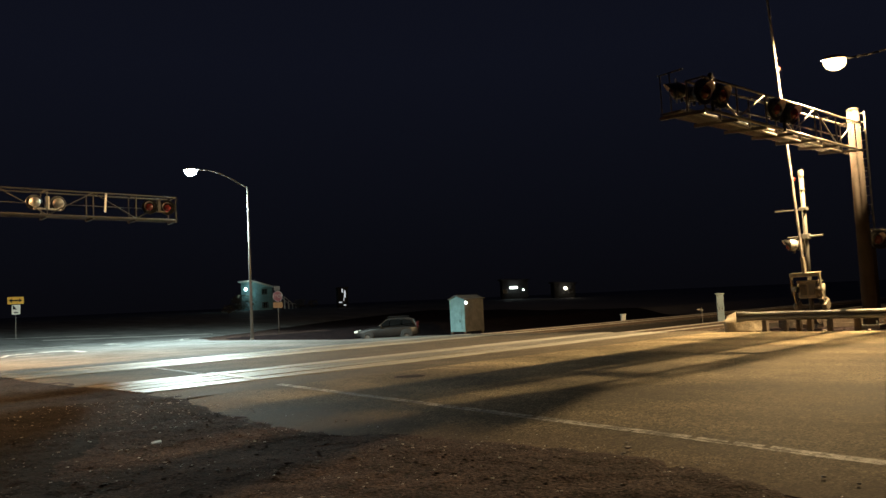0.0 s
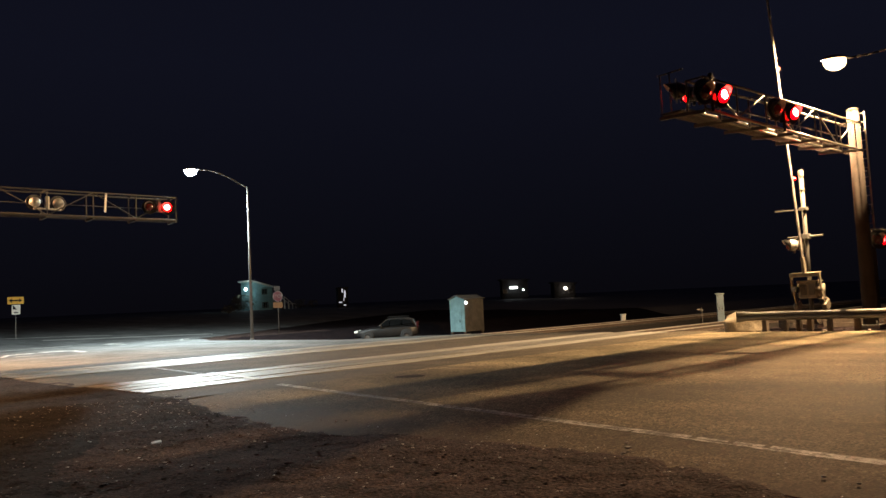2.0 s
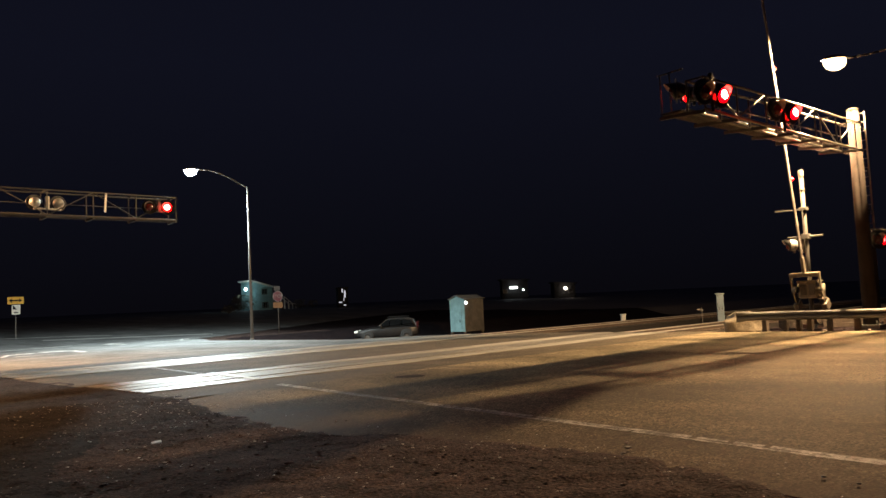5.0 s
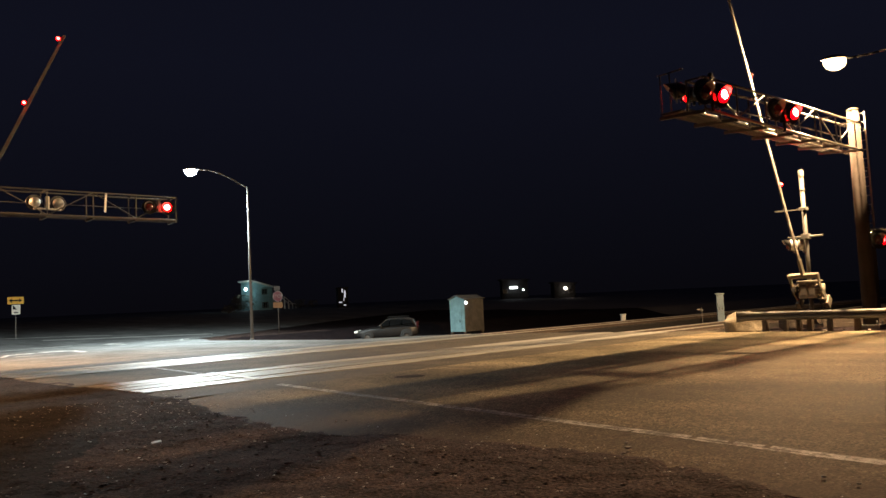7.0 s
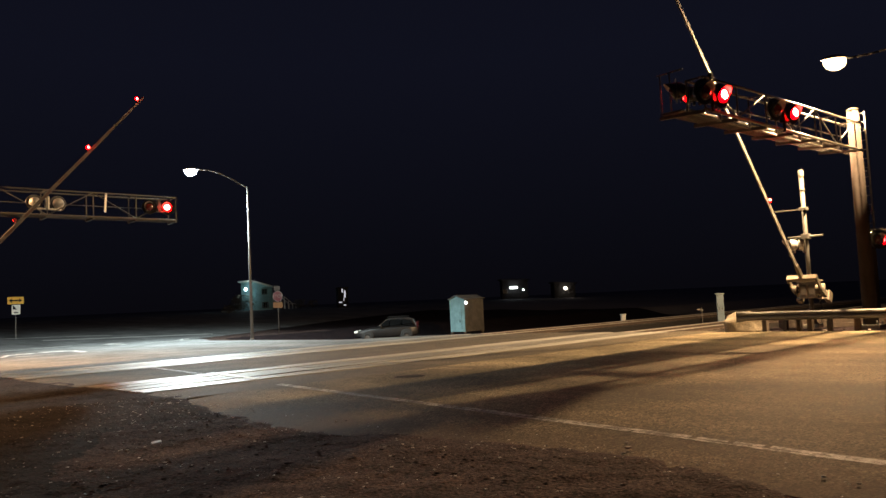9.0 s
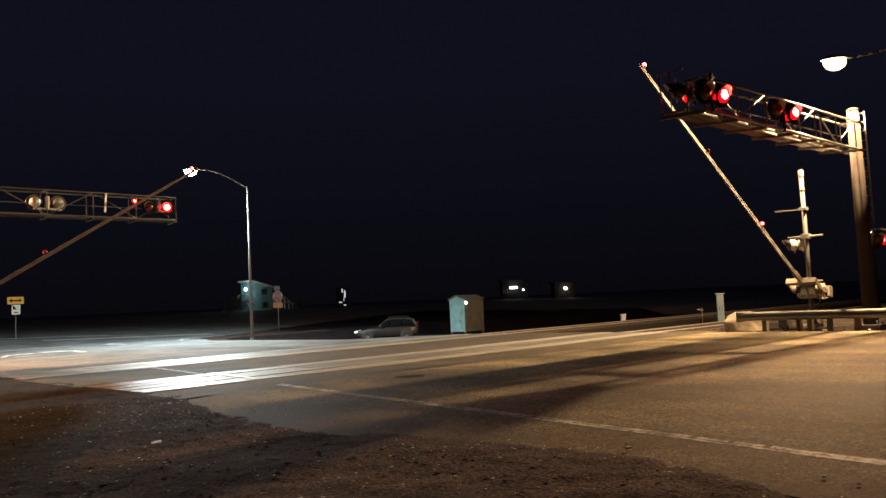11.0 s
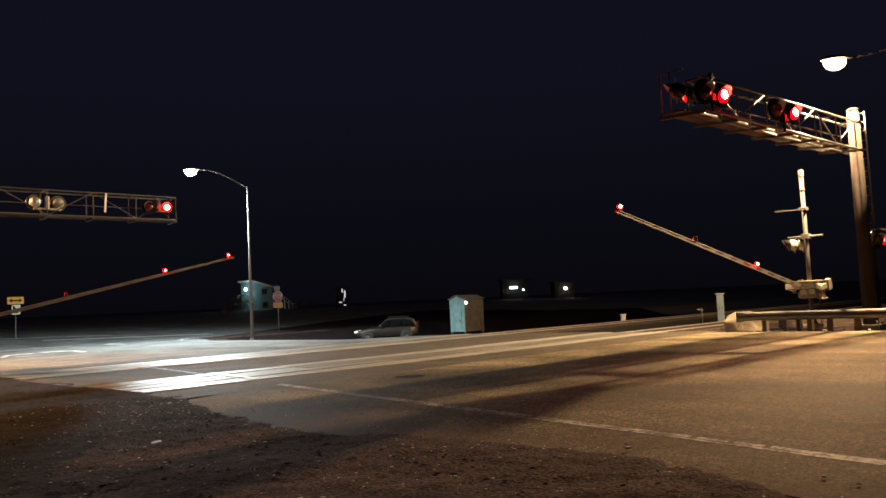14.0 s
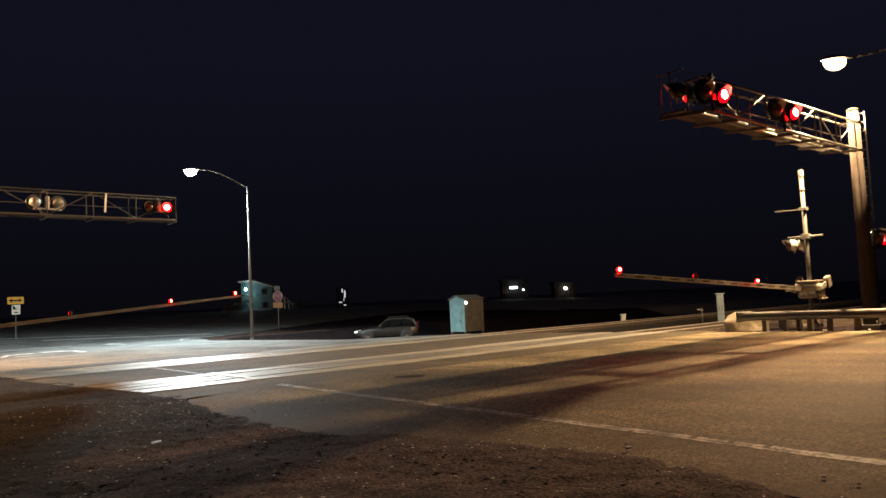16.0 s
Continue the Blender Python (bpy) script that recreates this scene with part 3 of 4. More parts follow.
            part("mast_bracket", bm, coat, can)
    return can


def ladder(can, x, y, z0, z1, turn=0):
    lad = part("ladder", bmesh.new(), GALV, can, "narrow steel access ladder")
    bm = bmesh.new()
    for d in (-0.15, 0.15):
        bar(bm, (d, 0, z0), (d, 0, z1), 0.05, 0.03)
    bm.to_mesh(lad.data)
    bm.free()
    z = z0 + 0.2
    while z < z1:
        bm = bmesh.new()
        tube(bm, (-0.15, 0, z), (0.15, 0, z), 0.014, n=6)
        part("rung", bm, GALV, lad)
        z += 0.305
    for z in (z0 + 0.6, (z0 + z1) / 2, z1 - 0.5):
        bm = bmesh.new()
        bar(bm, (0, 0, z), (0.0, 0.25, z), 0.04, 0.04)
        part("standoff", bm, GALV, lad)
    lad.matrix_basis = pose(x, y, 0, 0, 0, turn)


right = cantilever(at(27.4, 8.75, 0, 180), 10.35, 0.15, -0.3, -0.42, -1.0, 5.92, 5.76, 6.68, 0.021, WEATHERED, "weathered steel cantilever with red crossing signals over the road", "signal cantilevers")
# its near side is +y here; heads look towards the oncoming lane
for x, z, phase in ((10.51, 6.06, "A"), (9.68, 6.09, "B"), (6.59, 6.19, "A"), (5.52, 6.22, "B")):
    signal_head(right, pose(x, 0.21, z, 0, 0, 180 - 14), phase)
for x in (10.09, 6.05):
    bm = bmesh.new()
    tube(bm, (x - 0.5, 0.19, 6.0), (x + 0.5, 0.19, 6.0), 0.035)
    tube(bm, (x, 0.2, 5.66), (x, 0.2, 6.5), 0.04)
    box(bm, (x, 0.19, 6.0), (0.2, 0.14, 0.2), bevel=0.02)
    part("signal_crossarm", bm, BLACK, right)
for x, phase in ((10.3, "A"), (9.7, "B")):
    signal_head(right, pose(x, -0.6, 6.3, 0, 0, 34), phase, back_colour=SIGNALBLACK, glass=SIDE_LENS)
bm = bmesh.new()
for a, b in (((10.1, -1.2, 6.83), (10.1, -0.5, 6.86)), ((10.1, -0.86, 5.9), (10.1, -0.86, 6.85)), ((10.1, -1.12, 5.9), (10.1, -1.12, 6.83))):
    tube(bm, a, b, 0.02, n=6)
part("end_railing", bm, WEATHERED, right)
bm = bmesh.new()
box(bm, (9.9, 0.1, 6.52), (0.14, 0.12, 0.12), bevel=0.03)
lathe(bm, pose(9.9, 0.1, 6.56), [(0.06, 0), (0.06, 0.05), (0.03, 0.08), (0.001, 0.085)], 14)
part("junction_box", bm, BLACK, right)
ladder(right, -0.45, 0.05, 3.2, 7.1, 90)
bm = bmesh.new()
box(bm, (-0.45, 0.1, 1.55), (0.5, 0.05, 2.1), bevel=0.015)
part("ladder_guard", bm, MAST, right, "flat steel plate closing off the ladder")
# side lights on the mast
bm = bmesh.new()
tube(bm, (0, 0, 3.2), (-1.9, 0.1, 3.2), 0.045)
part("side_crossarm", bm, GALV, right)
signal_head(right, pose(-1.1, 0.05, 2.9, 0, 0, 150), "A", glass=SIDE_LENS)
signal_head(right, pose(-1.45, 0.05, 2.87, 0, 0, 120), "B", glass=SIDE_LENS)
bm = bmesh.new()
for k in range(26):
    a, b = k / 26 * 3.0, (k + 1) / 26 * 3.0
    tube(bm, (-0.32 - 0.06 * math.sin(a * 5), 0.12 * math.cos(a * 4), 5.4 - a), (-0.32 - 0.06 * math.sin(b * 5), 0.12 * math.cos(b * 4), 5.4 - b), 0.02, n=6)
part("cable", bm, BLACK, right)

left = cantilever(at(4.2, 31.5, 0, 0), 10.5, -0.24, 0.5, 0.0, 0.5, 5.57, 5.55, 6.5, 0.0, DIM_TRUSS, "weathered steel cantilever across the tracks with red signals", "signal cantilevers")
for x, phase in ((13.5 - 4.2, "A"), (14.25 - 4.2, "B")):
    signal_head(left, pose(x, -0.42, 6.03, 0, 0, -30), phase, glass=FAR_LENS)
for x in (9.4 - 4.2, 10.25 - 4.2):
    signal_head(left, pose(x, 0.45, 6.1, 0, 0, 180), "", back_colour=SILVER)
for x, y in ((9.68, -0.42), (5.62, 0.3)):
    bm = bmesh.new()
    tube(bm, (x - 0.5, y, 5.85), (x + 0.5, y, 5.85), 0.035)
    box(bm, (x, y, 6.08), (0.14, 0.14, 0.5), bevel=0.02)
    part("signal_crossarm", bm, DIM_TRUSS if y < 0 else SILVER, left, "junction box and crossarm")
bm = bmesh.new()
box(bm, (7.55, -0.38, 6.1), (0.07, 0.03, 0.75), (0, 4, 0))
part("marker_plate", bm, SILVER, left)


# ---- crossing gates ----


# outline of the barrier arm: flanges above and below a recessed, striped web
CHANNEL = [(-0.025, -0.9), (-0.015, -1), (0.015, -1), (0.025, -0.9), (0.025, -0.5), (0.017, -0.47), (0.017, 0.47), (0.025, 0.5),
           (0.025, 0.9), (0.015, 1), (-0.015, 1), (-0.025, 0.9), (-0.025, 0.5), (-0.017, 0.47), (-0.017, -0.47), (-0.025, -0.5)]


def gate(m, side, length, lamps, angles, label, detail):
    """side +1: the arm points along +x when down."""
    g = thing("crossing_gate", m, label, "crossing gate", "crossing gates")
    pz = 1.35 if detail else 1.25
    mx, my = -side * 0.24, -0.02
    bm = bmesh.new()
    tube(bm, (mx, my, 0.1), (mx, my, 5.45), 0.075, n=16)
    lathe(bm, pose(mx, my, 5.25), [(0.1, 0), (0.1, 0.2), (0.05, 0.24), (0.001, 0.24)], 16)
    part("mast", bm, ALU, g, "tall round aluminium mast")
    bm = bmesh.new()
    box(bm, (mx, my, 0.07), (0.5, 0.5, 0.14), bevel=0.02)
    part("foundation", bm, CONCRETE, g)
    bm = bmesh.new()
    box(bm, (mx, my, pz - 0.05), (0.46, 0.62, 0.56), bevel=0.05)
    box(bm, (mx, my, pz + 0.26), (0.54, 0.7, 0.07), bevel=0.03)
    box(bm, (mx, my - 0.33, pz - 0.05), (0.36, 0.05, 0.42), bevel=0.02)
    for x, y in ((-0.14, -0.36), (0.14, -0.36), (0.0, 0.34)):
        tube(bm, (mx + x, my + y, pz - 0.3), (mx + x, my + y, pz + 0.18), 0.075, 0.085, 12)
    box(bm, (mx, my - 0.4, pz - 0.34), (0.5, 0.16, 0.06), bevel=0.015)
    drive = part("drive_housing", bm, CAST, g, "cast metal gate drive housing")
    for y in (-0.14, 0.14):
        bm = bmesh.new()
        box(bm, (mx - 0.235, my + y, pz - 0.03), (0.03, 0.2, 0.36), bevel=0.01)
        part("cover_plate", bm, WEATHERED, drive, "dark stained cover plate")
    bm = bmesh.new()
    lathe(bm, pose(mx, my, 0.14), [(0.19, 0), (0.19, 0.03), (0.13, 0.06), (0.12, 0.3), (0.09, 0.34)], 16)
    part("mast_collar", bm, CAST, g)
    bm = bmesh.new()
    lathe(bm, pose(mx, my, 4.75), [(0.09, 0), (0.098, 0.01), (0.098, 0.06), (0.09, 0.07)], 16)
    part("mast_band", bm, ALU, g)
    for y in (-0.42, 0.42):
        bm = bmesh.new()
        lathe(bm, pose(0, y, pz, 90 if y < 0 else -90, 0, 0), [(0.13, -0.1), (0.13, 0.03), (0.06, 0.08), (0.001, 0.08)], 16)
        part("shaft_hub", bm, CAST, g)
    bm = bmesh.new()
    tube(bm, (mx - side * 0.02, my - 0.55, 3.16), (mx, my + 0.62, 3.16), 0.04)
    box(bm, (mx, my, 3.16), (0.26, 0.26, 0.2), bevel=0.03)
    part("crossarm", bm, ALU, g)
    if detail:
        signal_head(g, pose(mx - 0.12, my + 0.5, 2.9, 0, 0, -150), "A", plate=False, back_colour=SILVER, name="mast_signal", glass=SIDE_LENS)
        signal_head(g, pose(mx + 0.1, my + 0.28, 2.9, 0, 0, -165), "B", plate=False, back_colour=SILVER, name="mast_signal", glass=SIDE_LENS)
        bm = bmesh.new()
        box(bm, (mx - 0.02, my + 0.5, 4.12), (0.05, 0.98, 0.05), (1, 0, 0), bevel=0.01)
        box(bm, (mx, my, 4.12), (0.26, 0.24, 0.12), bevel=0.02)
        part("sign_bracket", bm, ALU, g)
        bm = bmesh.new()
        for k in range(14):
            u, v = k / 14, (k + 1) / 14
            tube(bm, (mx + 0.12, my - 0.3 + 0.05 * math.sin(u * 9), pz - 0.25 - u), (mx + 0.12, my - 0.3 + 0.05 * math.sin(v * 9), pz - 0.25 - v), 0.022, n=6)
        part("cable", bm, ALU, g)
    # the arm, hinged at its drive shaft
    arm = part("gate_arm", bmesh.new(), (ARMWHITE, REDTAPE, CAST) if detail else (ARMWHITE_DIM, REDTAPE_FAR, CAST), g, "long red and white striped barrier arm")
    bm = bmesh.new()
    n = 26
    rings = []
    for i in range(n + 1):
        a = 0.5 + (length - 0.5) * i / n
        h = 0.15 - 0.055 * a / length
        rings.append([bm.verts.new((side * a, y, z * h / 2)) for y, z in CHANNEL])
    for i, (a, b) in enumerate(zip(rings, rings[1:])):
        for j in range(16):
            bm.faces.new((a[j], a[(j + 1) % 16], b[(j + 1) % 16], b[j])).material_index = i % 2 if j in (5, 13) else 0
    bm.faces.new(rings[0][::-1]), bm.faces.new(rings[-1])
    bmesh.ops.recalc_face_normals(bm, faces=bm.faces)
    bm.to_mesh(arm.data)
    bm.free()
    bm = bmesh.new()
    box(bm, (side * 0.5, 0, 0), (0.14, 1.0, 0.2), bevel=0.02)
    bar(bm, (side * 0.45, 0, 0), (side * 1.1, 0, 0), 0.09, 0.17)
    part("arm_bracket", bm, CAST, arm, "cast arm bracket")
    for y in (-0.47, 0.47):
        bm = bmesh.new()
        tilt = 22
        end = Vector((-side * 0.5, y, 0.2))
        bar(bm, (side * 0.5, y, 0), (0, y, 0.0), 0.05, 0.15)
        bar(bm, (side * 0.04, y, -0.01), end, 0.05, 0.15)
        part("side_arm", bm, CAST, arm)
        bm = bmesh.new()
        box(bm, (-side * 0.62, y, 0.25), (0.3, 0.16, 0.38), (0, side * tilt, 0), bevel=0.02)
        part("counterweight", bm, CAST, arm, "cast counterweight block")
    for r, phase in lamps:
        at_lamp = pose(side * r, 0, 0.14, 0, 0, detail * -42)
        bm = bmesh.new()
        box(bm, (side * r, 0, 0.07), (0.1, 0.05, 0.05), bevel=0.01)
        lathe(bm, at_lamp @ pose(0, 0, 0, 90, 0, 0), [(0.067, -0.014), (0.074, -0.01), (0.078, -0.02), (0.076, -0.04), (0.058, -0.066), (0.001, -0.08)], 16)
        part("lamp_housing", bm, BLACK, arm)
        lens = new("lamp_lens", GATE_LENS)
        lens.parent = arm
        if phase == "steady":
            lens.matrix_basis = at_lamp
        else:
            MOVES.append((lens, flash_rows(at_lamp, FLASH_A if phase == "A" else FLASH_B)))
    MOVES.append((arm, [(t, pose(0, 0, pz, 0, -side * a, 0)) for t, a in angles]))
    return g


RIGHT_ANGLES = [(0.0, 82.4), (4.4, 82.4), (4.9, 80.6), (5.4, 77.2), (6.3, 70.0), (7.0, 65.2), (8.0, 56.5), (9.0, 48.1), (9.6, 43.2), (10.4, 36.8), (11.3, 29.7), (12.0, 24.2), (12.5, 20.4),
                (13.0, 16.8), (13.5, 13.5), (14.0, 10.9), (14.5, 8.2), (15.0, 5.8), (15.5, 4.1), (16.0, 3.0)]
LEFT_ANGLES = [(0.0, 84.0), (4.4, 84.0), (4.9, 82.2), (5.4, 78.6), (6.3, 71.0), (7.0, 65.3), (7.5, 61.2), (8.0, 57.0), (9.0, 48.5), (9.6, 43.5), (10.4, 36.9), (11.5, 28.1), (12.0, 24.9), (12.5, 21.1),
               (13.0, 18.1), (13.5, 15.0), (14.0, 12.8), (14.5, 10.3), (15.0, 8.4), (15.5, 6.6), (16.0, 4.8)]
gate(at(27.59, 10.75), -1, 11.5, ((11.31, "steady"), (7.6, "A"), (3.79, "B")), RIGHT_ANGLES, "crossing gate on an aluminium mast with a striped arm", True)
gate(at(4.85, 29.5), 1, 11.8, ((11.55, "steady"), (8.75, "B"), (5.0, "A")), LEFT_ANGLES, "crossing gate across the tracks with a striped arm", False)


# ---- street lamps ----


def street_lamp(m, head, height, glass, label, pole=ALU):
    """Pole at the origin, arm and head towards `head` in its own space."""
    t = thing("street_lamp", m, label, "street lamp", "street lamps")
    bm = bmesh.new()
    tube(bm, (0, 0, 0.05), (0, 0, height), 0.09, 0.05, 14)
    lathe(bm, pose(0, 0, 0), [(0.12, 0.0), (0.12, 0.03), (0.1, 0.05), (0.092, 0.1)], 14)
    part("pole", bm, pole, t, "slim tapered metal pole")
    h = Vector(head)
    flat = Vector((h.x, h.y, 0)).normalized()
    bm = bmesh.new()
    pts = []
    for i in range(9):
        u = i / 8
        p = Vector((0, 0, height - 0.1)).lerp(Vector((h.x, h.y, h.z)) - flat * 0.35, u)
        p.z = height - 0.1 + (h.z - height + 0.1) * math.sin(u * math.pi / 2)
        pts.append(p)
    for a, b in zip(pts, pts[1:]):
        tube(bm, a, b, 0.035, n=8)
    part("arm", bm, pole, t)
    turn = math.degrees(math.atan2(flat.y, flat.x))
    bm = bmesh.new()
    f = pose(h.x, h.y, h.z, 0, 0, turn)
    lathe(bm, f @ Matrix.Diagonal((1.7, 0.85, 1, 1)), [(0.001, 0.15), (0.12, 0.13), (0.22, 0.07), (0.25, 0.0)], 20)
    part("head", bm, GALV, t, "cobra-head lamp housing")
    bm = bmesh.new()
    lathe(bm, f @ Matrix.Diagonal((1.45, 0.85, 1, 1)), [(0.24, 0.0), (0.245, -0.12), (0.2, -0.26), (0.1, -0.35), (0.001, -0.37)], 20)
    glass_ob = part("glass", bm, glass, t, "glowing lamp glass")
    glass_ob.visible_shadow = False
    return t


def lamp_at(base, head_plan, height, glass, label, pole=ALU):
    rel = Vector(head_plan) - Vector((*base, 0))
    return street_lamp(at(*base), rel, height, glass, label, pole)


lamp_at((23.25, 40.15), LED, 8.85, GLOW_LED, "slim street lamp with a bright white light")
lamp_at((28.6, 6.5), SODIUM, 9.5, GLOW_SODIUM, "street lamp with an amber sodium light beside the gantry")
lamp_at((-1.5, 36.0), SODIUM_LEFT, 8.6, GLOW_SODIUM, "street lamp with an amber sodium light across the tracks")

# ---- road markings across the tracks ----
for a, b, w in (((18.9, 62.7), (29.9, 57.7), 0.7), ((11.0, 50.7), (17.6, 52.5), 0.55), ((17.4, 68.0), (24.5, 63.9), 0.6)):
    stripe("lane_line", a, b, w, PAINT_FRESH, 0.03, "white lane line at the side street", n=6)
for i in range(9):
    a, b = radians(200 - 14 * i), radians(200 - 14 * (i + 1))
    c = Vector((26.6, 46.6))
    stripe("corner_line", c + Vector((3.9 * math.cos(a), 5.2 * math.sin(a))), c + Vector((3.9 * math.cos(b), 5.2 * math.sin(b))), 0.25, PAINT_FRESH, 0.024, "white curved line at the corner")


def turn_arrow(s, q, rz, k=1.0, flip=1):
    """A painted turn arrow: stem, bend and head."""
    pts = [(-0.08, -1.3), (0.08, -1.3), (0.08, 0.1), (0.45, 0.5), (0.62, 0.33), (0.78, 1.1), (0.02, 0.93), (0.22, 0.74), (-0.08, 0.4)]
    c, n = math.cos(radians(rz)), math.sin(radians(rz))
    plan = [(s + k * (flip * x * c - y * n), q + k * (flip * x * n + y * c)) for x, y in pts]
    flat_patch("turn_arrow", plan, PAINT_FRESH, 0.026, "white turn arrow painted on the road")


turn_arrow(21.6, 47.9, -70, 1.3)
turn_arrow(18.9, 49.8, 0, 1.9)
turn_arrow(14.3, 42.3, -10, 2.0, -1)
turn_arrow(11.2, 42.6, -20, 1.5)
turn_arrow(11.7, 40.1, 90, 0.7)

# ---- guardrail and what stands behind it ----


def guardrail():
    g = thing("guardrail", PLAN.copy(), "galvanised guardrail on wooden posts beside the road", "guardrail")
    prof = [(0.0, 0.36), (0.01, 0.37), (-0.08, 0.42), (-0.08, 0.475), (0.0, 0.515), (-0.08, 0.555), (-0.08, 0.61), (0.01, 0.66), (0.0, 0.672)]
    bm = bmesh.new()
    stations = [(12.72, -0.1, 1.35, 0.15), (12.5, -0.05, 1.2, 0.5), (12.2, 0.0, 1.0, 1.0), (10.0, 0.0, 1.0, 1.0), (6.0, 0.0, 1.0, 1.0), (0.0, 0.0, 1.0, 1.0), (-9.0, 0.0, 1.0, 1.0)]
    for thick in (0.0, 0.006):
        rings = [[bm.verts.new((26.4 + ds + x * flat + thick, q, 0.515 + (z - 0.515) * tall)) for x, z in prof] for q, ds, tall, flat in stations]
        for a, b in zip(rings, rings[1:]):
            for i in range(len(prof) - 1):
                bm.faces.new((a[i], a[i + 1], b[i + 1], b[i]))
    part("beam", bm, GALV, g, "corrugated galvanised steel beam")
    for q in (11.85, 10.35, 8.9, 7.0, 5.1, 3.2, 1.3, -0.6, -2.5, -4.4):
        bm = bmesh.new()
        box(bm, (26.62, q, 0.27), (0.2, 0.16, 0.7), bevel=0.012)
        part("post", bm, WOOD, g)
        bm = bmesh.new()
        box(bm, (26.47, q, 0.52), (0.12, 0.14, 0.3), bevel=0.01)
        part("spacer_block", bm, WOOD, g)
        bm = bmesh.new()
        lathe(bm, pose(26.395, q, 0.515, 0, -90, 0), [(0.022, 0), (0.02, 0.012), (0.001, 0.018)], 8)
        part("bolt", bm, GALV, g)
    for q in (11.3, 10.85, 9.85):
        bm = bmesh.new()
        box(bm, (26.95, q, 0.25), (0.16, 0.14, 0.66), bevel=0.012)
        part("back_post", bm, WOOD, g)
    return g


guardrail()


def low_wall():
    w = thing("timber_wall", PLAN.copy(), "low weathered plank wall behind the guardrail", "retaining wall")
    for i in range(3):
        bm = bmesh.new()
        box(bm, (28.75, 8.8, 0.06 + 0.17 * i), (0.08, 7.0, 0.16), (0, 0, 0), bevel=0.012)
        part("plank", bm, WOOD, w)
    for q in (12.2, 10.6, 8.9, 7.2, 5.5):
        bm = bmesh.new()
        box(bm, (28.85, q, 0.22), (0.14, 0.14, 0.6), bevel=0.012)
        part("post", bm, WOOD, w)


low_wall()


def lump(name, m, size, material, label, category, seed, rough=0.16, rings=14):
    """An uneven heap or stone with a flat base."""
    bm = bmesh.new()
    bmesh.ops.create_icosphere(bm, subdivisions=4 if rings > 10 else 2, radius=1)
    for v in bm.verts:
        p = v.co.copy()
        k = 1 + rough * noise.noise(p * 1.7 + Vector((seed, 0, 0))) * 2 + rough * 0.5 * noise.noise(p * 5 + Vector((0, seed, 0)))
        e = 0.78
        q = Vector([math.copysign(abs(c) ** e, c) for c in p])
        v.co = Vector((q.x * size[0], q.y * size[1], max(q.z, -0.15) * size[2])) * k
    for f in bm.faces:
        f.smooth = True
    ob = new(name, mesh(name, bm, material))
    ob.matrix_basis = m
    return tagged(ob, label, category)


lump("earth_mound", at(27.1, 12.8, 0.02, 12), (0.58, 0.7, 0.62), SAND, "tan mound of packed earth at the guardrail end", "earth mound", 3.0, 0.09)


def cabinet(m, w, d, h, label, name="signal_cabinet", coat=CABINET_LED_TINT, plinth=0.0):
    c = thing(name, m, label, "equipment cabinet")
    bm = bmesh.new()
    box(bm, (0, 0, 0.1 - plinth / 2), (w + 0.14, d + 0.14, 0.2 + plinth), bevel=0.02)
    part("foundation", bm, WEATHERED if plinth else CONCRETE, c)
    bm = bmesh.new()
    box(bm, (0, 0, 0.2 + h / 2), (w, d, h), bevel=0.02)
    part("body", bm, coat, c)
    bm = bmesh.new()
    box(bm, (0, 0, 0.22 + h), (w + 0.1, d + 0.1, 0.07), bevel=0.02)
    part("roof", bm, coat, c)
    for x in (-w / 4, w / 4):
        bm = bmesh.new()
        box(bm, (x, -d / 2 - 0.015, 0.2 + h / 2), (w / 2 - 0.05, 0.03, h - 0.14), bevel=0.008)
        door = part("door", bm, coat, c)
        bm = bmesh.new()
        box(bm, (x - math.copysign(w / 4 - 0.08, x), -d / 2 - 0.045, 0.2 + h / 2), (0.03, 0.03, 0.14), bevel=0.006)
        part("handle", bm, BLACK, door)
    return c


cabinet(at(39.7, 20.03, -0.45, -60), 0.36, 0.36, 1.5, "tall metal signal cabinet beside the tracks, tinted blue for LED light", plinth=0.5)
cabinet(at(47.1, 31.0, -0.95, -40), 0.3, 0.3, 0.85, "small pale metal box on a post beside the tracks", "relay_box", WHITE)
marker = thing("marker_post", at(39.3, 20.9, -0.95, -60), "thin post with a small pale plate beside the tracks", "marker post")
bm = bmesh.new()
tube(bm, (0, 0, -0.05), (0, 0, 1.55), 0.02, n=8)
part("post", bm, WEATHERED, marker)
bm = bmesh.new()
box(bm, (-0.08, -0.03, 1.42), (0.3, 0.02, 0.07), (0, 6, 0), bevel=0.006)
part("plate", bm, ALU, marker, "small pale plate")
bm = bmesh.new()
for i in range(6):
    bar(bm, (-0.75, 0, 0.08 + i * 0.07), (0.75, 0, 0.08 + i * 0.07), 0.24, 0.06)
tp = thing("tie_stack", at(47.6, 30.3, -0.95, -45), "small dark stack of timber beside the tracks", "timber")
part("timber", bm, TIE, tp)

# ---- signs ----


def octagon(r):
    return [(r * math.cos(radians(22.5 + 45 * i)), r * math.sin(radians(22.5 + 45 * i))) for i in range(8)]


def rect(w, h):
    return [(-w / 2, -h / 2), (w / 2, -h / 2), (w / 2, h / 2), (-w / 2, h / 2)]


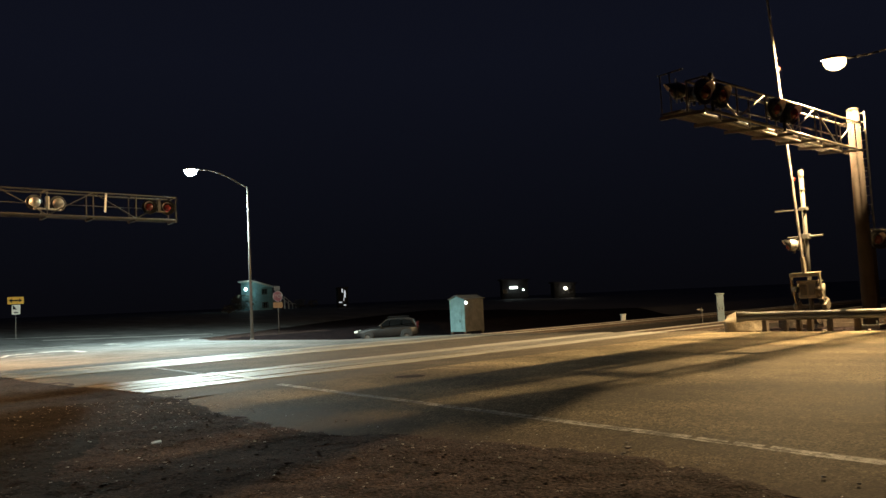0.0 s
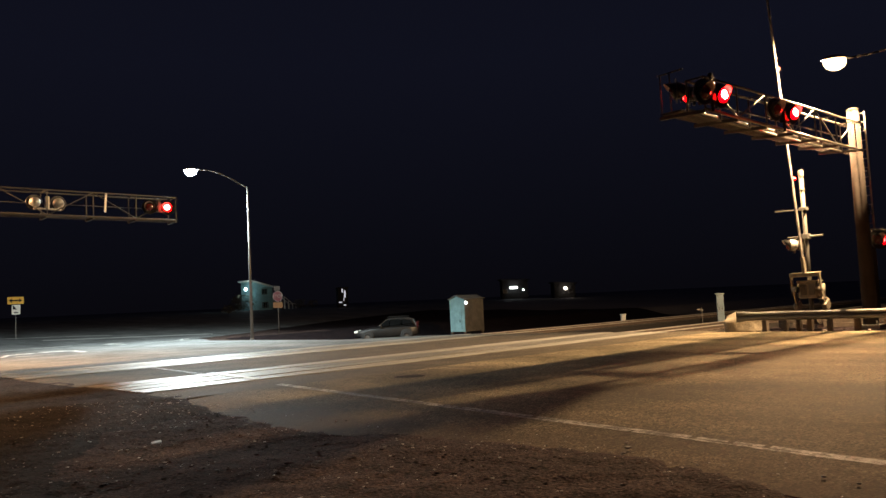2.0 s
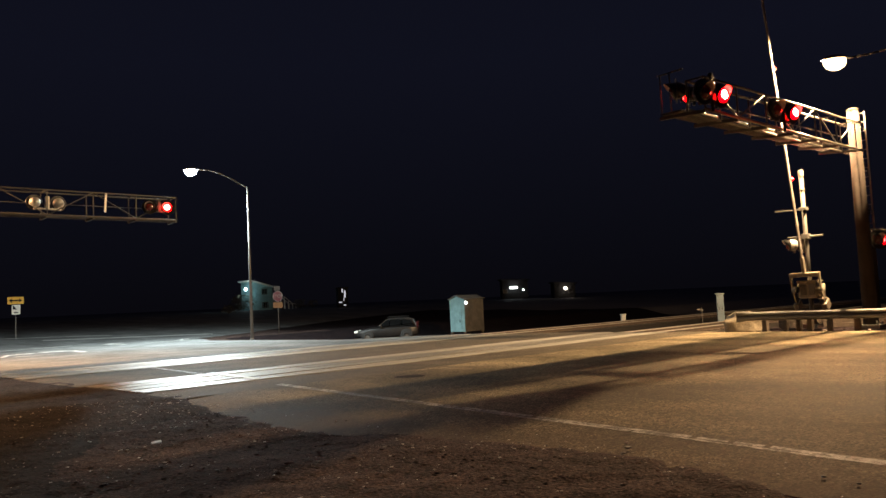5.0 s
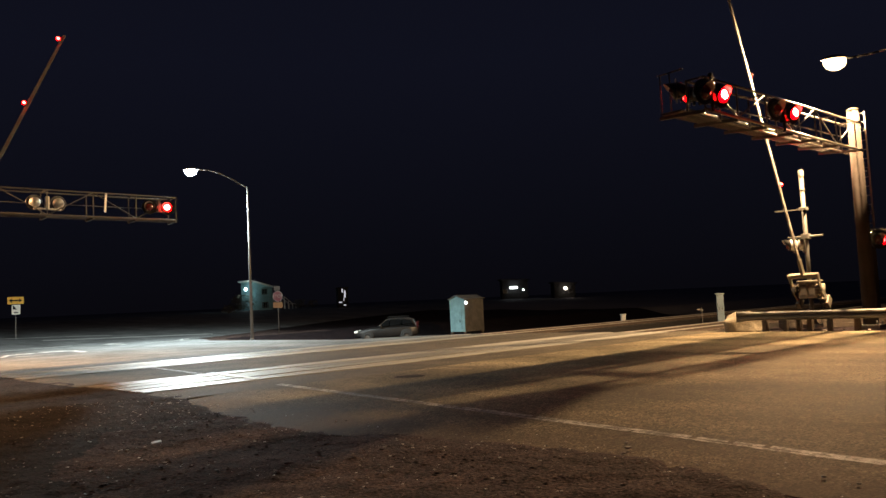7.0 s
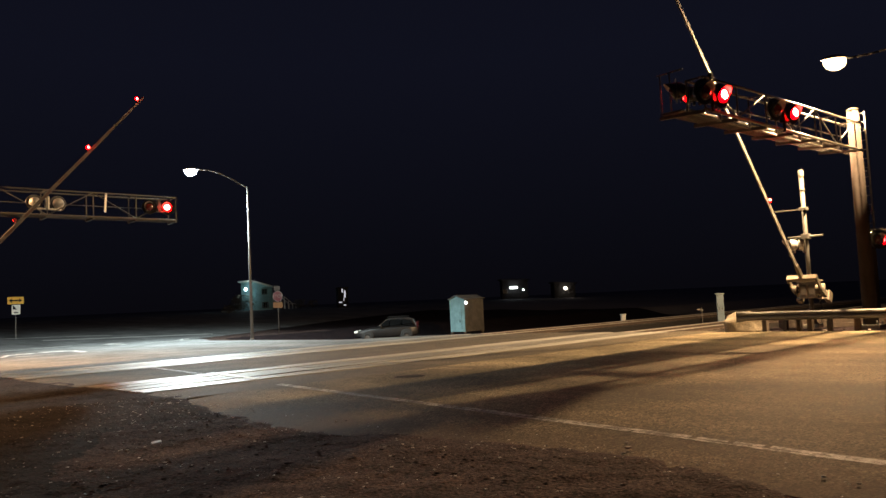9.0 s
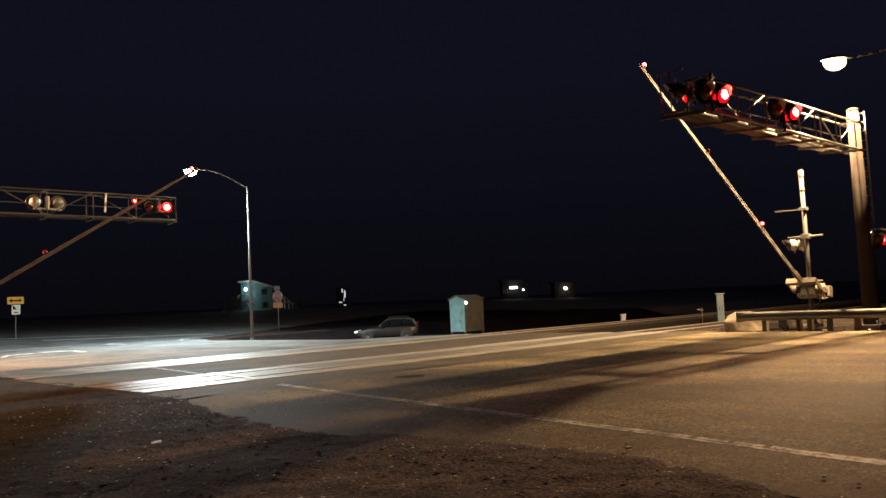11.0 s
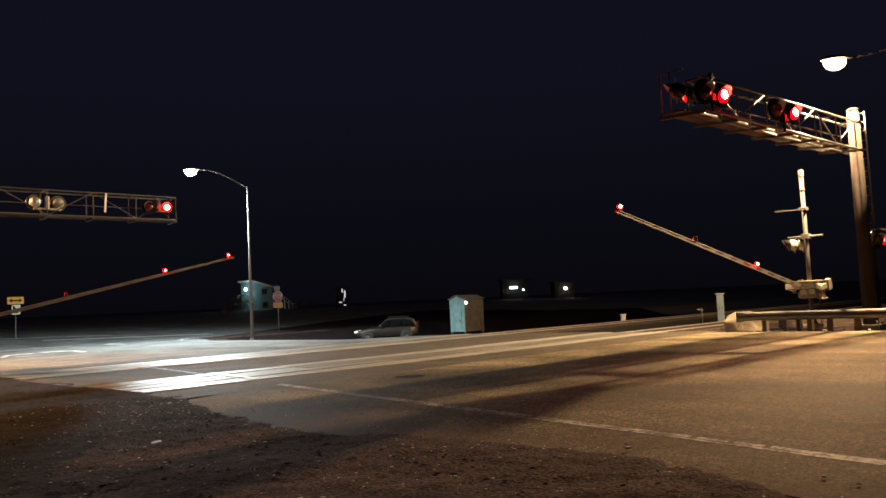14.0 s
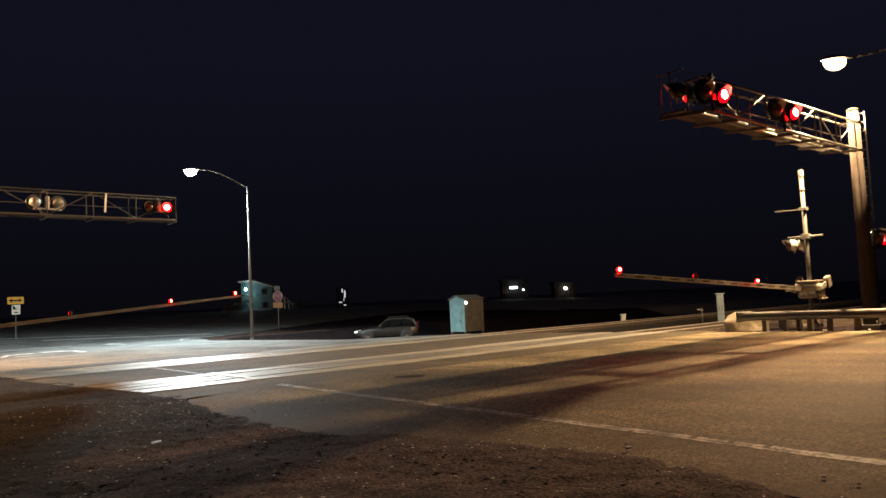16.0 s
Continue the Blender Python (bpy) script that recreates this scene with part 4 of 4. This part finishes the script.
def stop_sign(m):
    s = thing("stop_sign", m, "red stop sign on a steel post with small plates", "traffic sign")
    bm = bmesh.new()
    bar(bm, (0, 0.03, -0.2), (0, 0.03, 3.5), 0.06, 0.06)
    part("post", bm, MAST, s)
    face = pose(0, -0.01, 2.82, 90, 0, 0)
    bm = bmesh.new()
    slab(bm, octagon(0.41), face, 0.004)
    plate = part("plate", bm, WEATHERED, s, "white-edged octagon plate")
    bm = bmesh.new()
    slab(bm, octagon(0.38), face @ pose(0, 0, 0.005), 0.003)
    part("red_face", bm, SIGNRED, plate)
    words("lettering", "STOP", 0.34, face @ pose(0, 0, 0.012), WEATHERED, plate)
    bm = bmesh.new()
    slab(bm, rect(0.76, 0.4), pose(0, -0.01, 2.18, 90, 0, 0), 0.004)
    part("lower_plate", bm, ORANGE, s, "orange-yellow plate under the octagon")
    bm = bmesh.new()
    slab(bm, rect(0.45, 0.32), pose(-0.05, -0.01, 3.42, 90, 0, 0), 0.004)
    part("upper_plate", bm, MAST, s, "small pale plate on top")


stop_sign(at(31.36, 50.3, -0.15, -44 - 12))


def arrow_sign(m):
    s = thing("arrow_sign", m, "yellow two-way arrow sign over a white plate", "traffic sign")
    bm = bmesh.new()
    bar(bm, (0, 0.03, -0.2), (0, 0.03, 3.7), 0.06, 0.06)
    part("post", bm, GALV, s)
    bm = bmesh.new()
    slab(bm, rect(1.15, 0.56), pose(0, -0.01, 3.42, 90, 0, 0), 0.004)
    plate = part("plate", bm, YELLOW, s, "yellow plate")
    bm = bmesh.new()
    f = pose(0, -0.017, 3.42, 90, 0, 0)
    slab(bm, [(-0.46, 0), (-0.26, 0.17), (-0.26, 0.06), (0.26, 0.06), (0.26, 0.17), (0.46, 0), (0.26, -0.17), (0.26, -0.06), (-0.26, -0.06), (-0.26, -0.17)], f, 0.003)
    part("arrow", bm, BLACK, plate, "black double-headed arrow")
    bm = bmesh.new()
    slab(bm, rect(0.6, 0.76), pose(0.03, -0.01, 2.7, 90, 0, 0), 0.004)
    lower = part("lower_plate", bm, WHITE, s, "white plate with a dark symbol")
    bm = bmesh.new()
    slab(bm, [(-0.24, 0.3), (-0.14, 0.28), (0.06, -0.02), (-0.22, -0.0)], pose(0.03, -0.017, 2.72, 90, 0, 0), 0.003)
    part("symbol", bm, BLACK, lower)
    bm = bmesh.new()
    slab(bm, rect(0.32, 0.08), pose(0.03, -0.017, 2.46, 90, 0, 0), 0.003)
    part("symbol_bar", bm, BLACK, lower)


arrow_sign(at(18.6, 68.2, 0.05, -44 + 28))

# ---- parked car ----


def car(m):
    c = thing("parked_car", m, "silver sport utility car parked on dark low ground", "car")
    # body from cross sections along x, nose at +x
    bm = bmesh.new()
    secs = [(-2.3, 0.45, 0.95, 0.72), (-2.2, 0.34, 1.02, 0.84), (-1.6, 0.28, 1.04, 0.9), (0.0, 0.27, 1.02, 0.91), (0.9, 0.28, 0.99, 0.9), (1.5, 0.29, 0.93, 0.88), (2.1, 0.32, 0.8, 0.8), (2.32, 0.42, 0.66, 0.62)]
    rings = []
    for x, lo, hi, w in secs:
        rings.append([bm.verts.new((x, y * w, z)) for y, z in ((-0.96, lo), (-1.0, lo + 0.15), (-1.0, hi - 0.18), (-0.93, hi), (0.93, hi), (1.0, hi - 0.18), (1.0, lo + 0.15), (0.96, lo))])
    for a, b in zip(rings, rings[1:]):
        for i in range(8):
            bm.faces.new((a[i], a[(i + 1) % 8], b[(i + 1) % 8], b[i]))
    bm.faces.new(rings[0]), bm.faces.new(rings[-1][::-1])
    bmesh.ops.bevel(bm, geom=bm.edges[:], offset=0.03, segments=2, affect="EDGES")
    for f in bm.faces:
        f.smooth = True
    part("body", bm, CARPAINT, c, "silver painted body")
    back = lambda x: x - 0.4 * max(0.0, (x + 1.3) / 2.4)
    bm = bmesh.new()
    cab = [(-2.15, 1.0, 0.8), (-1.95, 1.5, 0.66), (-1.4, 1.62, 0.66), (0.0, 1.62, 0.68), (0.25, 1.56, 0.68), (1.15, 1.0, 0.82)]
    cab = [(back(x), z, w) for x, z, w in cab]
    rings = [[bm.verts.new((x, -w, z)), bm.verts.new((x, w, z)), bm.verts.new((x * 0.98, w + (1.66 - z) * 0.06 + 0.1, 0.98)), bm.verts.new((x * 0.98, -w - (1.66 - z) * 0.06 - 0.1, 0.98))] for x, z, w in cab]
    for a, b in zip(rings, rings[1:]):
        for i in range(4):
            bm.faces.new((a[i], a[(i + 1) % 4], b[(i + 1) % 4], b[i]))
    bm.faces.new(rings[0]), bm.faces.new(rings[-1][::-1])
    bmesh.ops.bevel(bm, geom=bm.edges[:], offset=0.03, segments=2, affect="EDGES")
    part("cabin", bm, CARPAINT, c)
    for side in (-1, 1):
        for pts in ([(-1.95, 1.08), (-1.8, 1.45), (-1.05, 1.54), (-1.05, 1.06)], [(-0.98, 1.06), (-0.98, 1.54), (-0.05, 1.54), (-0.05, 1.05)], [(0.02, 1.05), (0.02, 1.54), (0.2, 1.52), (0.88, 1.05)]):
            bm = bmesh.new()
            bm.faces.new([bm.verts.new((back(x), side * (0.83 + (1.66 - z) * 0.2 - 0.02), z)) for x, z in pts])
            bmesh.ops.solidify(bm, geom=bm.faces[:], thickness=0.02)
            part("side_window", bm, DARKGLASS, c)
        bm = bmesh.new()
        box(bm, (0.42, side * 1.0, 1.08), (0.16, 0.2, 0.15), bevel=0.03)
        part("mirror", bm, CARPAINT, c)
        bm = bmesh.new()
        box(bm, (2.16, side * 0.6, 0.74), (0.3, 0.36, 0.17), (0, 12, -side * 18), bevel=0.05)
        part("headlight", bm, WHITE, c, "clear headlight")
        bm = bmesh.new()
        box(bm, (-2.2, side * 0.74, 1.05), (0.14, 0.16, 0.5), bevel=0.03)
        part("taillight", bm, SIGNRED, c)
        for x in (-1.42, 1.38):
            bm = bmesh.new()
            lathe(bm, pose(x, side * 0.8, 0.34, 90, 0, 0), [(0.2, 0.12), (0.31, 0.12), (0.345, 0.08), (0.345, -0.08), (0.31, -0.12), (0.2, -0.12)], 24)
            w = part("wheel", bm, RUBBER, c, "black tyre")
            bm = bmesh.new()
            lathe(bm, pose(x, side * 0.8, 0.34, 90, 0, 0), [(0.001, -side * 0.09), (0.08, -side * 0.1), (0.2, -side * 0.06), (0.21, -side * 0.11)], 20)
            part("rim", bm, WEATHERED, w)
            bm = bmesh.new()
            lathe(bm, pose(x, side * 0.885, 0.36, 90, 0, 0), [(0.34, 0.03), (0.46, 0.035), (0.46, -0.035), (0.34, -0.03)], 20)
            part("wheel_arch", bm, RUBBER, c)
    bm = bmesh.new()
    box(bm, (2.3, 0, 0.62), (0.08, 0.9, 0.16), bevel=0.03)
    part("grille", bm, BLACK, c)
    bm = bmesh.new()
    bm.faces.new([bm.verts.new((back(p[0]), p[1], p[2])) for p in ((1.12, -0.72, 1.06), (1.12, 0.72, 1.06), (0.36, 0.62, 1.56), (0.36, -0.62, 1.56))])
    bmesh.ops.solidify(bm, geom=bm.faces[:], thickness=0.03)
    part("windscreen", bm, DARKGLASS, c)
    for y in (-0.55, 0.55):
        bm = bmesh.new()
        bar(bm, (-1.6, y, 1.71), (0.0, y, 1.71), 0.05, 0.04)
        part("roof_rail", bm, BLACK, c)
    return c


car(at(36.5, 44.0, -0.95, 136))

# ---- shed with a lamp at its corner ----


def shed(m):
    h = thing("shed", m, "small pale gabled shed with a lamp at its corner", "shed")
    w, d, z = 1.45, 2.0, 2.7
    bm = bmesh.new()
    slab(bm, [(-w / 2, 0.4), (w / 2, 0.4), (w / 2, z), (0, z + 0.25), (-w / 2, z)], pose(0, -d / 2 + 0.05, 0, 90, 0, 0), 0.05)
    part("front_wall", bm, SHED_LED_TINT, h, "pale front wall tinted blue for the street lamp")
    for i in range(12):
        x = -w / 2 + 0.06 + i * (w - 0.12) / 11
        bm = bmesh.new()
        bar(bm, (x, -d / 2 - 0.005, 0.42), (x, -d / 2 - 0.005, z), 0.02, 0.02)
        part("batten", bm, SHED_LED_TINT, h)
    bm = bmesh.new()
    slab(bm, [(-w / 2, 0.4), (w / 2, 0.4), (w / 2, z), (0, z + 0.25), (-w / 2, z)], pose(0, d / 2, 0, 90, 0, 0), 0.05)
    part("back_wall", bm, SHEDTAN, h)
    for x in (-w / 2 + 0.025, w / 2 - 0.025):
        bm = bmesh.new()
        box(bm, (x, 0, 0.4 + (z - 0.4) / 2), (0.05, d - 0.1, z - 0.4))
        for i in range(14):
            bar(bm, (x + math.copysign(0.03, x), -d / 2 + 0.15 + i * (d - 0.3) / 13,  0.42), (x + math.copysign(0.03, x), -d / 2 + 0.15 + i * (d - 0.3) / 13, z - 0.02), 0.03, 0.02)
        part("side_wall", bm, SHEDTAN, h, "grey-brown ribbed side wall")
    for s in (-1, 1):
        bm = bmesh.new()
        slab(bm, [(0, z + 0.26), (s * (w / 2 + 0.1), z - 0.03), (s * (w / 2 + 0.1), z + 0.03), (0, z + 0.32)], pose(0, d / 2 + 0.1, 0, 90, 0, 0), d + 0.2)
        part("roof_slope", bm, ROOF, h)
    bm = bmesh.new()
    box(bm, (0, -d / 2 - 0.02, 1.45), (0.85, 0.04, 1.85), bevel=0.01)
    door = part("door", bm, SHED_LED_TINT, h, "pale flush door")
    bm = bmesh.new()
    box(bm, (0.3, -d / 2 - 0.06, 1.15), (0.04, 0.05, 0.16), bevel=0.008)
    part("handle", bm, BLACK, door)
    for x in (-w / 2 + 0.1, w / 2 - 0.1):
        for y in (-d / 2 + 0.1, d / 2 - 0.1):
            bm = bmesh.new()
            box(bm, (x, y, 0.2), (0.14, 0.14, 0.42))
            part("foot", bm, WOOD, h)
    bm = bmesh.new()
    box(bm, (w / 2 + 0.04, -d / 2 + 0.05, 2.45), (0.1, 0.1, 0.12), bevel=0.02)
    lamp_box = part("lamp_housing", bm, BLACK, h)
    bm = bmesh.new()
    bmesh.ops.create_uvsphere(bm, u_segments=12, v_segments=8, radius=0.1, matrix=pose(w / 2 + 0.16, -d / 2 + 0.02, 2.45))
    part("bulb", bm, GLOW_PORCH, lamp_box, "glowing white bulb")
    return h


shed(at(40.6, 39.9, -0.95, -89))

# ---- houses in the distance ----


def window(parent, x, z, w, h, y=-0.02):
    bm = bmesh.new()
    for a, b in (((x - w / 2, y, z), (x + w / 2, y, z)), ((x - w / 2, y, z + h), (x + w / 2, y, z + h))):
        bar(bm, a, b, 0.08, 0.08)
    for xx in (x - w / 2, x, x + w / 2):
        bar(bm, (xx, y, z), (xx, y, z + h), 0.08, 0.08)
    f = part("window_frame", bm, SHEDTAN, parent)
    bm = bmesh.new()
    box(bm, (x, y + 0.02, z + h / 2), (w, 0.03, h))
    part("pane", bm, DARKGLASS, f)


def house(m, w, d, z, slope, label, wall, lamps, windows, glow_mat):
    h = thing("house", m, label, "house", "distant houses")
    bm = bmesh.new()
    slab(bm, [(-w / 2, 0), (w / 2, 0), (w / 2, z), (-w / 2, z + slope)], pose(0, d, 0, 90, 0, 0), d)
    part("wall", bm, wall, h)
    for i in range(int(w / 0.4)):
        x = -w / 2 + 0.2 + i * 0.4
        bm = bmesh.new()
        bar(bm, (x, -0.015, 0.1), (x, -0.015, z + slope * (0.5 - x / w) - 0.15), 0.05, 0.03)
        part("batten", bm, wall, h)
    bm = bmesh.new()
    slab(bm, [(-w / 2 - 0.4, z + slope * 1.04 + 0.02), (w / 2 + 0.4, z - 0.02), (w / 2 + 0.4, z + 0.16), (-w / 2 - 0.4, z + slope * 1.04 + 0.2)], pose(0, d + 0.4, 0, 90, 0, 0), d + 0.8)
    part("roof", bm, WHITE if wall is SIDING else DARKWALL, h)
    for x, zz, ww, hh in windows:
        window(h, x, zz, ww, hh)
    for x, y, zz, r, wide in lamps:
        bm = bmesh.new()
        bmesh.ops.create_uvsphere(bm, u_segments=12, v_segments=8, radius=r, matrix=pose(x, y, zz) @ Matrix.Diagonal((wide, 1, 1, 1)))
        part("porch_light", bm, glow_mat, h, "bright outside light")
    return h


home = house(at(73.05, 122.1, 2.05, 4), 4.2, 3.4, 4.0, 1.1, "two-storey pale house lit by an outside light", SIDING, ((-3.9, -0.7, 3.7, 0.17, 1.0),), ((0.4, 2.8, 1.1, 0.9), (0.5, 0.4, 1.2, 1.0)), GLOW_TEAL)
bm = bmesh.new()
bar(bm, (-2.1, -0.02, 4.1), (-3.9, -0.7, 4.0), 0.06, 0.06)
box(bm, (-3.9, -0.7, 3.97), (0.3, 0.3, 0.1), bevel=0.02)
part("lamp_bracket", bm, DARKWALL, home)
for y in (0.0, 1.0):
    bm = bmesh.new()
    bar(bm, (4.6, y, 2.3), (6.4, y, 0.95), 0.1, 0.12)
    bar(bm, (6.4, y, 0.95), (7.2, y, 0.9), 0.1, 0.12)
    for x, z in ((4.6, 2.3), (5.5, 1.62), (6.4, 0.95), (7.2, 0.9)):
        bar(bm, (x, y, -0.2), (x, y, z), 0.1, 0.1)
    part("stair_rail", bm, WHITE, home, "pale outside stair rail")
house(at(113.8, 98.6, 1.9, -44), 5.0, 5, 3.4, 0.2, "low house far off with a lit carport", DARKWALL, ((-0.3, -0.8, 2.1, 0.22, 3.6), (1.5, -0.8, 1.6, 0.16, 1.0)), ((-1.9, 1.0, 0.8, 0.8),), GLOW_PORCH)
house(at(120.9, 92.2, 1.6, -44), 4.0, 5, 2.6, 0.3, "dark far house with one bright light", DARKWALL, ((0.0, -0.8, 1.75, 0.28, 1.2),), ((1.1, 0.8, 0.8, 0.8),), GLOW_WARM)


def lit_shop(m):
    """A plain far building whose lit openings show."""
    t = thing("lit_building", m, "plain far building with narrow lit openings", "building", "distant houses")
    bm = bmesh.new()
    box(bm, (0.2, 2.0, 1.5), (1.5, 4, 3.0), bevel=0.03)
    part("wall", bm, DARKWALL, t)
    bm = bmesh.new()
    box(bm, (0.2, 2.0, 3.06), (1.8, 4.3, 0.14), bevel=0.03)
    part("roof", bm, DARKWALL, t)
    for x, z, w, h in ((0.1, 2.3, 0.16, 0.6), (0.5, 1.5, 0.22, 1.1), (0.32, 1.0, 0.12, 0.5), (-0.2, 0.75, 0.5, 0.16), (0.45, 0.3, 0.35, 0.16)):
        bm = bmesh.new()
        box(bm, (x, -0.02, z + h / 2), (w, 0.04, h), bevel=0.01)
        part("lit_window", bm, GLOW_SHOP, t, "lit narrow window")


lit_shop(at(72, 97.4, 1.75, -44 + 12))

# ---- scrub by the side street ----


def shrub(m, size, seed):
    rnd = random.Random(seed)
    t = thing("shrub", m, "dark dry shrub beside the side street", "shrub", "roadside shrubs")
    bm = bmesh.new()
    for i in range(9):
        a, u = rnd.uniform(0, 6.28), rnd.uniform(0.3, 0.9)
        tube(bm, (0, 0, -0.05), (math.cos(a) * u * size * 0.6, math.sin(a) * u * size * 0.6, size * rnd.uniform(0.5, 0.95)), 0.02, 0.006, 5)
    part("stems", bm, WOOD, t)
    bm = bmesh.new()
    for i in range(420):
        a, u, z = rnd.uniform(0, 6.28), math.sqrt(rnd.random()), rnd.uniform(0.15, 1)
        r = size * 0.75 * u * math.sqrt(max(0.05, 1 - (z - 0.45) ** 2 * 2.2))
        p = Vector((r * math.cos(a), r * math.sin(a), z * size))
        k = size * 0.07
        d = [Vector((rnd.uniform(-1, 1), rnd.uniform(-1, 1), rnd.uniform(-1, 1))) * k for _ in range(3)]
        bm.faces.new([bm.verts.new(p + v) for v in d])
    tagged(part("leaves", bm, FOLIAGE, t), kind="stuff")


for i, (s, q, k) in enumerate(((66, 118, 2.2), (68.5, 121, 2.8), (78, 118, 1.6), (80, 117, 1.4), (50, 92, 1.2))):
    shrub(at(s, q, 0.045 * min(40.0, q - 57) + 0.012 * max(0.0, q - 97)), k, i)

# ---- stones and litter ----
rnd = random.Random(5)


def pebble_mesh(seed, k=1):
    bm = bmesh.new()
    bmesh.ops.create_icosphere(bm, subdivisions=1, radius=1)
    for v in bm.verts:
        v.co *= 1 + 0.35 * noise.noise(v.co * 1.3 + Vector((seed * 3.7, 0, 0)))
        v.co.z *= 0.62
    return mesh("pebble", bm, PEBBLE)


def scatter(name, spots, label, material):
    """Many small stones as one mesh."""
    base = pebble_mesh(2)
    bv = np.array([v.co[:] for v in base.vertices])
    bf = [tuple(p.vertices) for p in base.polygons]
    vs, fs = [], []
    for s, q, r in spots:
        a = rnd.uniform(0, 6.28)
        c, n = math.cos(a), math.sin(a)
        k = np.array((rnd.uniform(0.7, 1.4), rnd.uniform(0.7, 1.2), rnd.uniform(0.3, 0.6))) * r
        p = bv * k
        p = np.stack((p[:, 0] * c - p[:, 1] * n, p[:, 0] * n + p[:, 1] * c, p[:, 2]), 1)
        z = dirt_height(s, q) if s < 6 else 0.014
        o = PLAN @ Vector((s, q, z + r * 0.06))
        off = len(vs)
        vs += [tuple(x) for x in p + np.array(o)]
        fs += [tuple(i + off for i in f) for f in bf]
    me = bpy.data.meshes.new(name)
    me.from_pydata(vs, [], fs)
    me.materials.append(material)
    return tagged(new(name, me), label, "gravel", kind="stuff")


spots = []
for _ in range(17000):
    u = rnd.random() ** 0.7
    s, q = 6.2 - 10.5 * rnd.random() * (0.35 + 0.65 * u), 0.3 + 14.7 * u
    if noise.noise((s * 0.5, q * 0.5, 4.0)) + 0.5 * noise.noise((s * 1.6, q * 1.6, 1.0)) < rnd.uniform(-0.5, 0.7):
        continue
    spots.append((s, q, 0.003 + 0.019 * rnd.random() ** 4))
for _ in range(300):
    q = rnd.uniform(-1, 15)
    spots.append((road_left(q) + abs(rnd.gauss(0, 0.35)), q, 0.004 + 0.012 * rnd.random() ** 3))
scatter("loose_gravel", spots, "small loose stones on the dirt shoulder", STONE_MIX)
clods = []
for _ in range(1500):
    u = rnd.random() ** 0.8
    s, q = 6.0 - 10.5 * rnd.random() * (0.35 + 0.65 * u), 0.5 + 14.2 * u
    if s < road_left(q) + 0.1 and noise.noise((s * 0.8, q * 0.8, 9.0)) > rnd.uniform(-0.4, 0.5):
        clods.append((s, q, 0.01 + 0.02 * rnd.random() ** 2.5))
for _ in range(4200):
    u = rnd.random() ** 0.8
    s, q = 6.0 - 10.5 * rnd.random() * (0.35 + 0.65 * u), 0.5 + 14.2 * u
    if s < road_left(q) + 0.3 and noise.noise((s * 0.7, q * 0.7, 3.0)) > rnd.uniform(-0.5, 0.4):
        clods.append((s, q, 0.006 + 0.02 * rnd.random() ** 2))
scatter("dirt_clods", clods, "small clods of brown dirt on the shoulder", CLOD)

STONES = [pebble_mesh(i) for i in range(4)]
for i, (s, q, r) in enumerate(((6.6, 4.4, 0.035), (6.39, 4.25, 0.05), (6.15, 4.14, 0.035), (6.16, 2.39, 0.035), (6.08, 2.12, 0.025), (5.9, 13.0, 0.07), (4.6, 10.6, 0.06), (5.2, 9.2, 0.05))):
    ob = new("stone", STONES[i % 4])
    ob.matrix_basis = at(s, q, 0.012 + r * 0.2 if s > 5.95 else dirt_height(s, q) + r * 0.1, rnd.uniform(0, 360)) @ Matrix.Diagonal((r * 0.85, r * 0.65, r * 0.5, 1))
    tagged(ob, "dark loose stone lying on the road shoulder", "stone", "loose stones")
for i, (s, q, r) in enumerate(((26.15, 10.9, 0.06), (26.0, 9.7, 0.09), (26.3, 9.2, 0.05), (26.1, 8.4, 0.07), (25.9, 11.4, 0.04), (26.2, 7.6, 0.06))):
    ob = new("stone", STONES[i % 4])
    ob.matrix_basis = at(s, q, 0.012 + r * 0.15, 70 * i) @ Matrix.Diagonal((r, r * 0.8, r * 0.6, 1))
    tagged(ob, "loose stone lying at the foot of the guardrail", "stone", "loose stones")
bm = bmesh.new()
slab(bm, [(-0.06, -0.03), (0.05, -0.04), (0.07, 0.02), (0.0, 0.04), (-0.05, 0.03)], pose(0, 0, 0, 8, -6, 0), 0.02)
scrap = new("litter_scrap", mesh("litter_scrap", bm, WHITE))
scrap.matrix_basis = at(3.94, 9.05, dirt_height(3.94, 9.05) + 0.005)
tagged(scrap, "small white scrap lying on the dirt", "litter")
flat_patch("utility_cover", [(10.65 + 0.32 * math.cos(i * math.pi / 12), 12.2 + 0.32 * math.sin(i * math.pi / 12)) for i in range(24)], TRACKBED_UNLIT, 0.02, "round dark metal cover set in the asphalt", "manhole cover")


def motions():
    for ob, rows in MOVES:
        walk(ob, rows)


motions()
